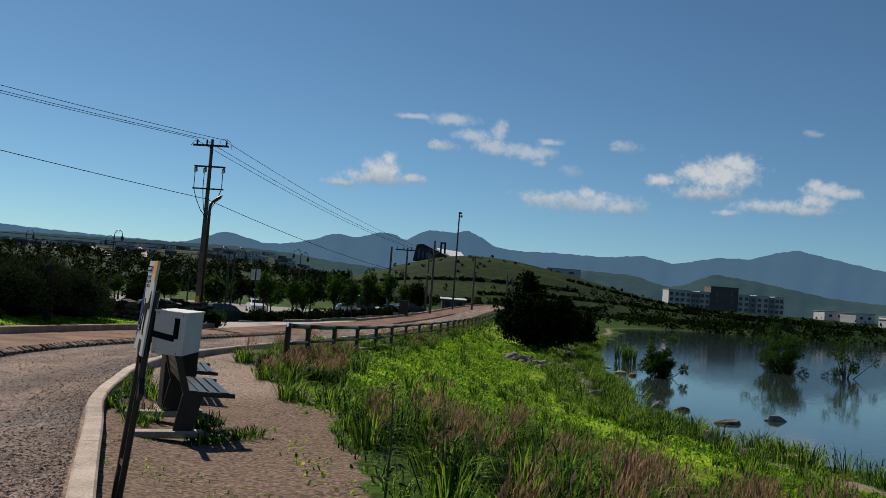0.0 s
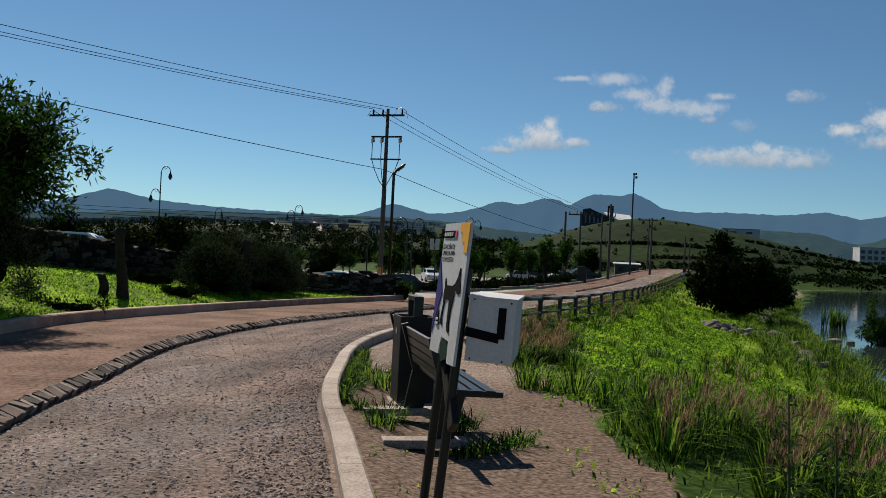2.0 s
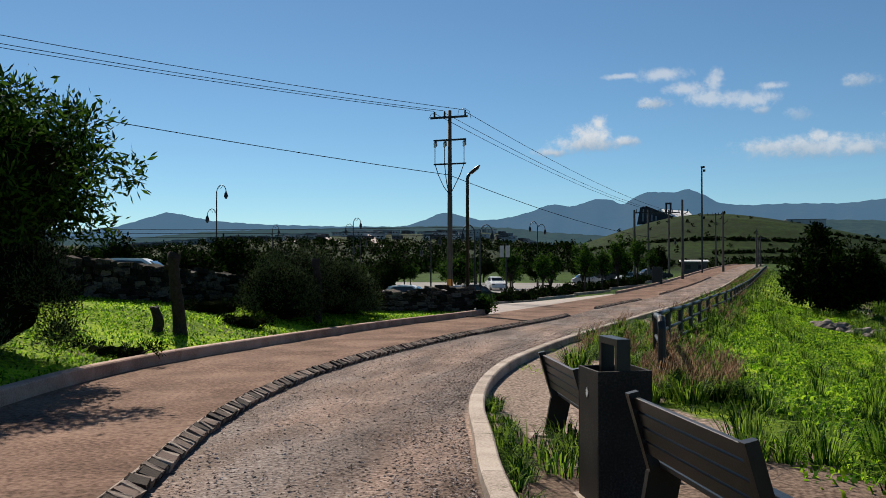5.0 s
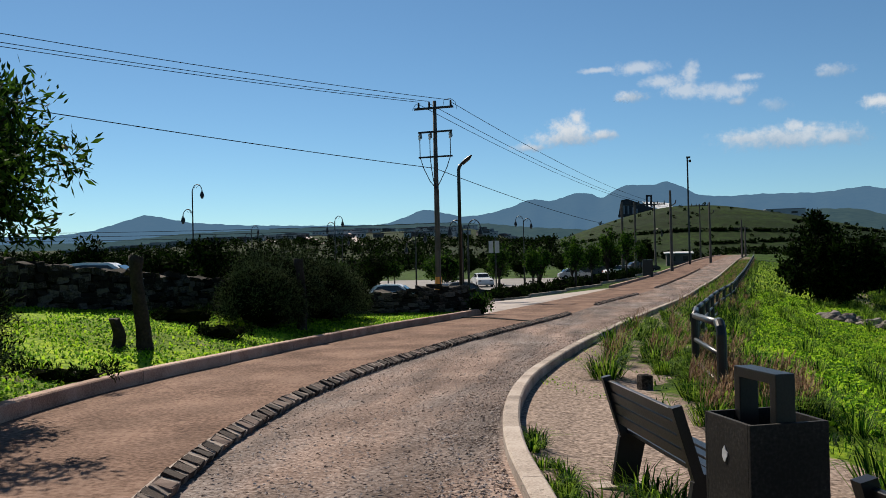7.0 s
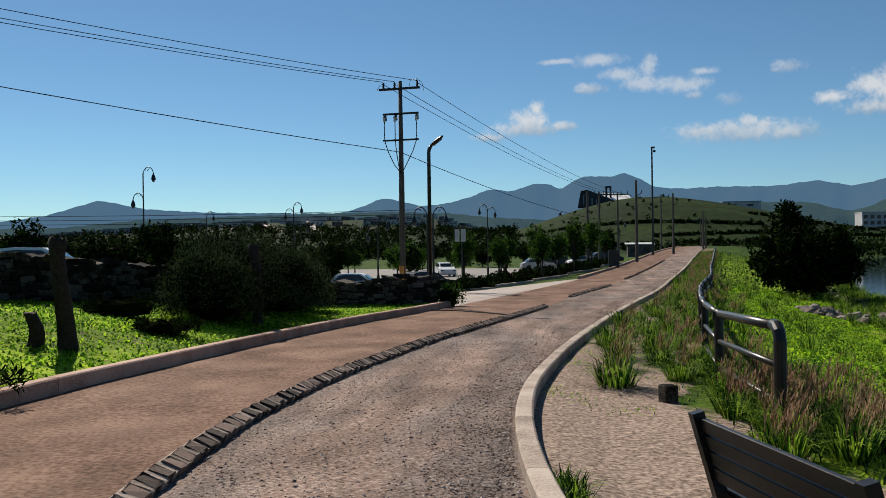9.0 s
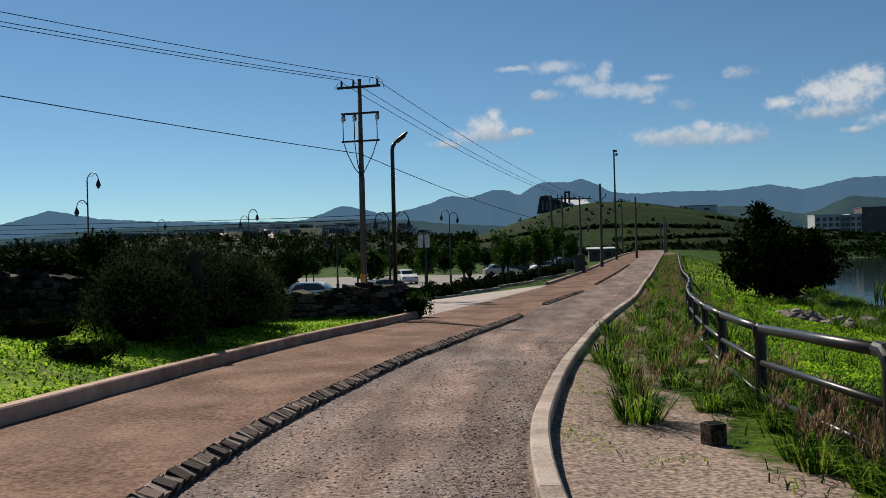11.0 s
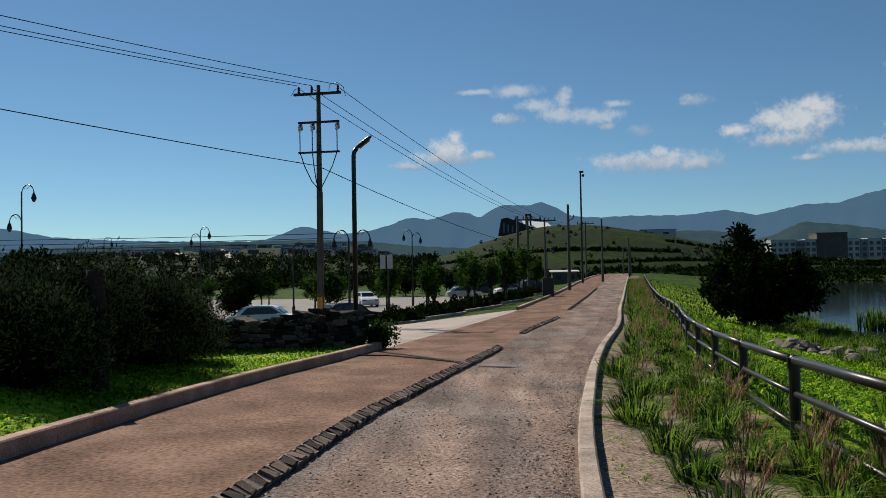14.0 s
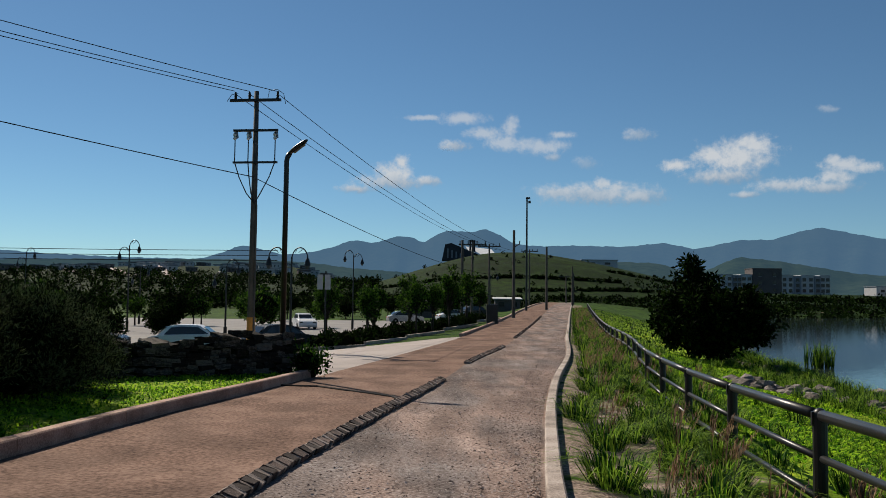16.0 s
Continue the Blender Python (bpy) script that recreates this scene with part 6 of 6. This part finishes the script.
# ---------------------------------------------------------------- car park and driveway
def sheet(name, corners, lift, mat, label, n=14, category="road"):
    """A quad laid on the ground: corners in order round it."""
    v, f = [], []
    for i in range(n + 1):
        for j in range(n + 1):
            s, t = i / n, j / n
            x = (corners[0][0] * (1 - s) + corners[1][0] * s) * (1 - t) + (corners[3][0] * (1 - s) + corners[2][0] * s) * t
            y = (corners[0][1] * (1 - s) + corners[1][1] * s) * (1 - t) + (corners[3][1] * (1 - s) + corners[2][1] * s) * t
            v.append((x, y, gz(x, y) + lift))
    for i in range(n):
        for j in range(n):
            a = i * (n + 1) + j
            f.append((a, a + 1, a + n + 2, a + n + 1))
    return tagged(mesh_object(name, v, f, mat, smooth=True), label, category, kind="structure")


def driveway():
    v, f, ys, c = [], [], np.linspace(36.9, 61.5, 30), 10
    for y in ys:
        a, b = float(np.interp(y, [36.9, 38.5, 41, 47, 57, 61.5], [-8.75, -11.5, -14.5, -15.0, -12.0, -4.6])), float(kerb_l(y)) + 0.01
        for k in range(c + 1):
            x = a + (b - a) * k / c
            v.append((x, float(y), gz(x, float(y)) + 0.045))
    for j in range(len(ys) - 1):
        for k in range(c):
            f.append((j * (c + 1) + k, j * (c + 1) + k + 1, (j + 1) * (c + 1) + k + 1, (j + 1) * (c + 1) + k))
    tagged(mesh_object("pavement_driveway", v, f, M_CONCRETE, smooth=True), "pale pink concrete driveway beside the path", "driveway", kind="structure")


driveway()
sheet("road_car_park", [(-75, 60), (-13, 60), (-2, 128), (-75, 128)], 0.06, M_ASPHALT, "sunlit pale asphalt of the car park", 40)


def island_kerb(points, label):
    t = thing("island_kerb", (0, 0, 0), label, "kerb", "kerbs of the car park")
    for a, b in zip(points, points[1:]):
        L = math.hypot(b[0] - a[0], b[1] - a[1])
        m = ((a[0] + b[0]) / 2, (a[1] + b[1]) / 2)
        part("kerb_stone", box((L, 0.16, 0.2), (m[0], m[1], gz(*m) + 0.11), (0, 0, math.degrees(math.atan2(b[1] - a[1], b[0] - a[0]))), 0.01), M_KERB, t)


island_kerb([(-12.0, 56.8), (-9.5, 60), (-7.6, 66), (-5.4, 74), (-2.6, 86), (0.2, 98)], "pale kerb round the planted strip")


def island_plants():
    rng = random.Random(14)
    for i in range(26):
        y = 58.5 + 1.6 * i
        x = float(np.interp(y, [57, 92, 105], [-11.6, -3.4, -0.5])) + rng.uniform(-0.3, 0.3)
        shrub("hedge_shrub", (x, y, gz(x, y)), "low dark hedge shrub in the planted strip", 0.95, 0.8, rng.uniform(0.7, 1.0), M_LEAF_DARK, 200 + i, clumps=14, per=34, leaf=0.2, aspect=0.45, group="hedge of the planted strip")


island_plants()
kinds = []
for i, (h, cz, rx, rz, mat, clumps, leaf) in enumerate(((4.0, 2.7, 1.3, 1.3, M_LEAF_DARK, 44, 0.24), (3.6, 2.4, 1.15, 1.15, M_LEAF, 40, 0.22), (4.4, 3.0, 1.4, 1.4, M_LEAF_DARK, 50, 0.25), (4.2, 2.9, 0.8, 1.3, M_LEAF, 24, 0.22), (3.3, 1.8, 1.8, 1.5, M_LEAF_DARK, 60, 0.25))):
    lab = ("dark leafy car-park tree", "young green car-park tree", "tall dark car-park tree", "slender young tree with upswept limbs", "broad dark tree with low boughs")[i]
    kinds.append((h, lab, mat, cz, rx, rz, clumps, leaf))


def far_trees():
    rng = random.Random(8)
    first = {}
    spots = []
    for i in range(52):
        a, r = rng.uniform(-37, -12.5), rng.uniform(58, 112)
        x, y = r * math.sin(radians(a)) - 5, r * math.cos(radians(a))
        if 4 < abs(x + 19 + 0.08 * (y - 58)) or y > 80:
            spots.append((x, y, rng.choice((0, 2, 4, 4, 1))))
    for i in range(26):
        a, r = rng.uniform(-14, 2.0), rng.uniform(118, 175)
        x, y = r * math.sin(radians(a)) - 5, r * math.cos(radians(a))
        if x < float(kerb_l(y)) - 5:
            spots.append((x, y, rng.choice((0, 1, 2, 4))))
    spots += [(-12.9, 70, 3), (-9.9, 66, 3), (-7.2, 71, 3), (-6.2, 77, 3), (-5.0, 83, 1), (-3.4, 90, 3), (-2.0, 96, 3), (-15.5, 88, 1), (-13.0, 100, 0), (-18.0, 100, 0), (-21, 84, 1), (-25, 78, 0), (-29, 70, 4), (-24, 62, 4), (-27, 56, 4), (-33, 58, 4), (-39, 55, 2), (-22, 50, 1), (-26, 45, 4), (-31, 46, 0), (-36, 44, 4), (-9, 104, 1), (-5, 108, 0), (-16.5, 68, 1)]
    spots.sort(key=lambda p: abs(p[0] + 12) + 0.2 * p[1])
    for x, y, k in spots:
        h, lab, mat, cz, rx, rz, clumps, leaf = kinds[k]
        place = (x, y, gz(x, y))
        if k not in first:
            first[k] = tree("car_park_tree", place, lab, "tree", h, (cz, rx, rx, rz), mat, 300 + k, 0.11, clumps=clumps, per=64, leaf=leaf, fork=0.38, group="trees of the car park", r0=0.35, r1=0.65, upward=0.5 if k == 3 else 0.1, dense=0 if k == 3 else 0.6)
        else:
            s = rng.uniform(0.7, 1.0) if x < -19 else rng.uniform(0.8, 1.1)
            c = copy_thing(first[k], pose(*place, 0, 0, rng.uniform(0, 360)))
            c.matrix_basis = c.matrix_basis @ Matrix.Diagonal((s, s, s, 1))


far_trees()
for i, (x, y, h) in enumerate(((-7.9, 78, 4.6), (-5.0, 80, 4.8), (-10.2, 74, 3.9))):
    tree("upswept_tree", (x, y, gz(x, y)), "slender car-park tree with several upswept stems", "tree", h, (h * 0.68, 0.75, 0.7, h * 0.3), M_LEAF, 520 + i, 0.09, clumps=26, per=70, leaf=0.2, fork=0.22, group="slender car-park trees", r0=0.25, r1=0.45, upward=0.6)


# woods and scrub too far to count
def woods(name, spots, size, mat, label, seed, per=30, leaf=1.0):
    cs = [(x, y, gz(x, y) + s * 0.5) for (x, y), s in zip(spots, size)]
    me = leaf_mesh(name, cs, [s * 0.62 for s in size], per, leaf, mat, seed, aspect=0.7, shell=0.3)
    tagged(new(name, me), label, "woods", kind="stuff")


rng = random.Random(31)
sp, sz = [], []
for _ in range(1700):
    a, r = rng.uniform(-48, -5), 215 + 285 * rng.random() ** 0.9
    sp.append((r * math.sin(radians(a)), r * math.cos(radians(a)))), sz.append(rng.uniform(1.8, 4.0))
woods("far_woods", sp, sz, M_LEAF_DARK, "dark scrub and trees over the far valley", 1, 40, 0.9)
sp, sz = [], []
for _ in range(420):
    x, y = rng.uniform(60, 330), rng.uniform(258, 330)
    sp.append((x, y)), sz.append(rng.uniform(1.2, 3.2))
for _ in range(260):
    x, y = rng.uniform(30, 130), rng.uniform(225, 275)
    if x > float(shore(y)) - 22:
        sp.append((x, y)), sz.append(rng.uniform(1.5, 4))
woods("far_shore_scrub", sp, sz, M_LEAF_DARK, "dark scrub along the far lake shore", 2, 30, 0.8)
sp, sz = [], []
for _ in range(60):
    x, y = rng.uniform(-60, 170), rng.uniform(205, 270)
    if x > float(kerb_r(y)) + 3 or x < float(kerb_l(y)) - 4:
        if x < float(shore(y)) - 3 or y > 300:
            sp.append((x, y)), sz.append(rng.uniform(0.7, 2.0))
for y0, x0, x1, wide in ((272, -60, 120, 3.0), (283, -45, 60, 2.0), (306, 20, 170, 0.6), (330, -40, 60, 0.5), (352, 60, 170, 0.6)):
    for k in range(int((x1 - x0) * 2.2)):
        x = rng.uniform(x0, x1)
        y = y0 + 5 * math.sin(x / 23 + y0) + rng.gauss(0, wide)
        sp.append((x, y)), sz.append(rng.uniform(0.3, 0.9) + 0.35 * wide * rng.random())
for _ in range(110):
    x, y = rng.uniform(-45, 170), rng.uniform(275, 390)
    sp.append((x, y)), sz.append(rng.uniform(0.4, 1.3))
woods("hill_scrub", sp, sz, M_LEAF_DARK, "scattered dark scrub over the green hill", 3, 24, 0.7)


# ---------------------------------------------------------------- cars
def car(place, turn, paint, label):
    c = thing("car", place, label, "car", "parked cars", turn)
    prof = [(-2.15, 0.3), (-2.2, 0.62), (-2.1, 0.85), (-1.75, 0.95), (-0.95, 1.0), (0.9, 0.98), (1.9, 0.86), (2.15, 0.72), (2.2, 0.35), (2.05, 0.22), (-2.05, 0.22)]
    bm = prism(prof, 1.7)
    bmesh.ops.bevel(bm, geom=list(bm.edges), offset=0.05, segments=2, affect="EDGES")
    part("body", bm, paint, c)
    cab = prism([(-1.75, 0.9), (-1.15, 1.42), (-0.6, 1.47), (0.25, 1.45), (1.1, 0.93)], 1.44)
    for v in cab.verts:
        v.co.y *= 1.0 - 0.2 * max(0, (v.co.z - 0.93) / 0.5)
    bmesh.ops.bevel(cab, geom=list(cab.edges), offset=0.04, segments=2, affect="EDGES")
    part("roof", cab, paint, c)
    for sy in (-1, 1):
        side = part("side_window", prism([(-1.4, 0.98), (-1.03, 1.35), (-0.55, 1.4), (0.22, 1.38), (0.85, 0.98)], 0.02), M_GLASS, c, "dark tinted glass")
        side.matrix_basis = pose(0, sy * 0.668, 0, sy * 14 * 0.62, 0, 0)
        side.location = (0, sy * (0.668 + 0.17), 0.0)
    part("windscreen", box((0.03, 1.16, 0.5), (0.72, 0, 1.2), (0, -52, 0), 0.01), M_GLASS, c, "dark glass")
    part("rear_window", box((0.03, 1.16, 0.48), (-1.49, 0, 1.2), (0, 46, 0), 0.01), M_GLASS, c, "dark glass")
    for sx in (-1.35, 1.35):
        for sy in (-1, 1):
            wh = part("wheel", lathe([(0.2, -0.1), (0.3, -0.1), (0.315, -0.05), (0.315, 0.05), (0.3, 0.1), (0.2, 0.1)], 18), M_TYRE, c)
            wh.matrix_basis = pose(sx, sy * 0.78, 0.31, 90, 0, 0)
            part("rim", lathe([(0.05, -0.105), (0.19, -0.09), (0.19, 0.09), (0.05, 0.105)], 12), M_CAR_S, wh, "grey rim")
    for sy in (-0.6, 0.6):
        part("headlight", box((0.06, 0.3, 0.12), (2.16, sy, 0.68), bevel=0.02), M_LENS, c, "clear headlight")
        part("tail_light", box((0.06, 0.28, 0.14), (-2.16, sy, 0.74), bevel=0.02), M_TAIL, c, "red tail light")
        part("mirror", box((0.1, 0.16, 0.1), (0.62, sy * 1.5, 1.0), bevel=0.02), paint, c)
    return c


M_TAIL = material("tail_light", [(0.25, 0.01, 0.01), (0.35, 0.015, 0.012)], 0.3, 5, 30, 0)
for x, y, turn, paint, lab in ((-17.7, 58, 6, M_CAR_W, "white saloon parked behind the stone wall"), (-18.6, 96, -70, M_CAR_W, "white car in the middle of the car park"), (-23.5, 58.5, 8, M_CAR_D, "dark car parked behind the stone wall"),
                               (-13.9, 60.5, 40, M_CAR_D, "dark car parked beside the driveway"), (-20.6, 31.9, 20, M_CAR_W, "white car showing its roof above the stone wall"), (-4.0, 112, 20, M_CAR_W, "white car at the far end of the car park"),
                               (-10, 118, 15, M_CAR_S, "silver car parked under trees"), (-1.5, 116, 20, M_CAR_D, "dark car at the far end of the car park")):
    car((x, y, gz(x, y) + 0.06), turn, paint, lab)


def sign_post(x, y, h):
    t = thing("sign_post", (x, y, gz(x, y)), "thin post with two small pale sign plates", "sign")
    part("post", tube([(0, 0, -0.2), (0, 0, h)], 0.045, 8), M_STEEL, t)
    for k in (-1, 1):
        part("plate", box((0.28, 0.03, 0.75), (0.19 * k - 0.08, -0.06, h - 0.55), bevel=0.005), M_FACADE, t, "pale plate")


sign_post(-11.4, 58.6, 4.0)


def bin_far(x, y):
    t = thing("dark_kiosk", (x, y, gz(x, y)), "small dark box on the planted strip", "box")
    part("box", box((0.9, 0.6, 1.6), (0, 0, 0.75), bevel=0.05), M_STEEL, t)


bin_far(-1.6, 83)


def park_hut(x, y):
    t = thing("park_hut", (x, y, gz(x, y)), "low hut with a pale flat roof by the car park", "building")
    part("wall", box((4.6, 3.5, 2.4), (0, 0, 1.2)), M_FACADE_D, t)
    part("roof", box((5.4, 4.3, 0.16), (0, 0, 2.5), (4, 0, 0)), M_FACADE, t, "pale flat roof")
    for k in (-1, 1):
        part("window", box((1.0, 0.15, 0.8), (1.2 * k, -1.75, 1.4)), M_PANE, t)


park_hut(-9.0, 150)
park_hut(6.5, 174)
hose = [(-8.9, 34.15), (-8.1, 34.0), (-7.5, 33.35), (-6.9, 32.7), (-6.45, 32.15), (-6.3, 31.7)]
tagged(part("ground_hose", tube([(x, y, float(level(y)) + 0.035) for x, y in hose], 0.022, 6), M_TYRE), "dark hose lying across the red lane", "hose")
# loose stones on the gravel lane, too many to count
r = np.random.RandomState(77)
n = 80000
y = 1 + 68 * r.rand(n) ** 2.0
a, b = row_b(y), kerb_r(y)
across = np.where(r.rand(n) < 0.4, 1 - 0.28 * r.rand(n) ** 1.5, r.rand(n))
x = a + 0.15 + (b - a - 0.2) * across
q = r.uniform(0.003, 0.009, n) + 0.014 * r.rand(n) ** 6
z = level(y) + 0.003
turn = r.uniform(0, 2 * np.pi, n)
ring = [np.stack([x + q * f * np.cos(turn + w), y + q * f * np.sin(turn + w), z], 1) for w, f in ((0, 1.2), (1.5, 0.8), (3.0, 1.1), (4.5, 0.9))]
tip = np.stack([x + q * r.uniform(-0.4, 0.4, n), y + q * r.uniform(-0.4, 0.4, n), z + q * r.uniform(0.4, 0.75, n)], 1)
gv = np.stack(ring + [tip], 1).reshape(-1, 3)
k = np.arange(n)[:, None] * 5
gf = np.concatenate([k + np.array(f) for f in ((0, 1, 4), (1, 2, 4), (2, 3, 4), (3, 0, 4))], 0)
M_PEBBLE = material("pebble", [(0.08, 0.06, 0.052), (0.2, 0.155, 0.135), (0.4, 0.34, 0.31)], 0.9, 3, 30, 0, per_island=0.8, spec=0.05)
tagged(mesh_object("loose_gravel", gv, gf, M_PEBBLE), "loose pinkish grey gravel stones on the lane", "gravel", kind="stuff")


# ---------------------------------------------------------------- pavers
paver_row(-3.0, 36.4, "row of loose pale pavers dividing gravel from red earth")
paver_row(41.9, 51.6, "short row of loose pavers in the path")
paver_row(60.4, 99.0, "long far row of pavers down the path", 0.26)
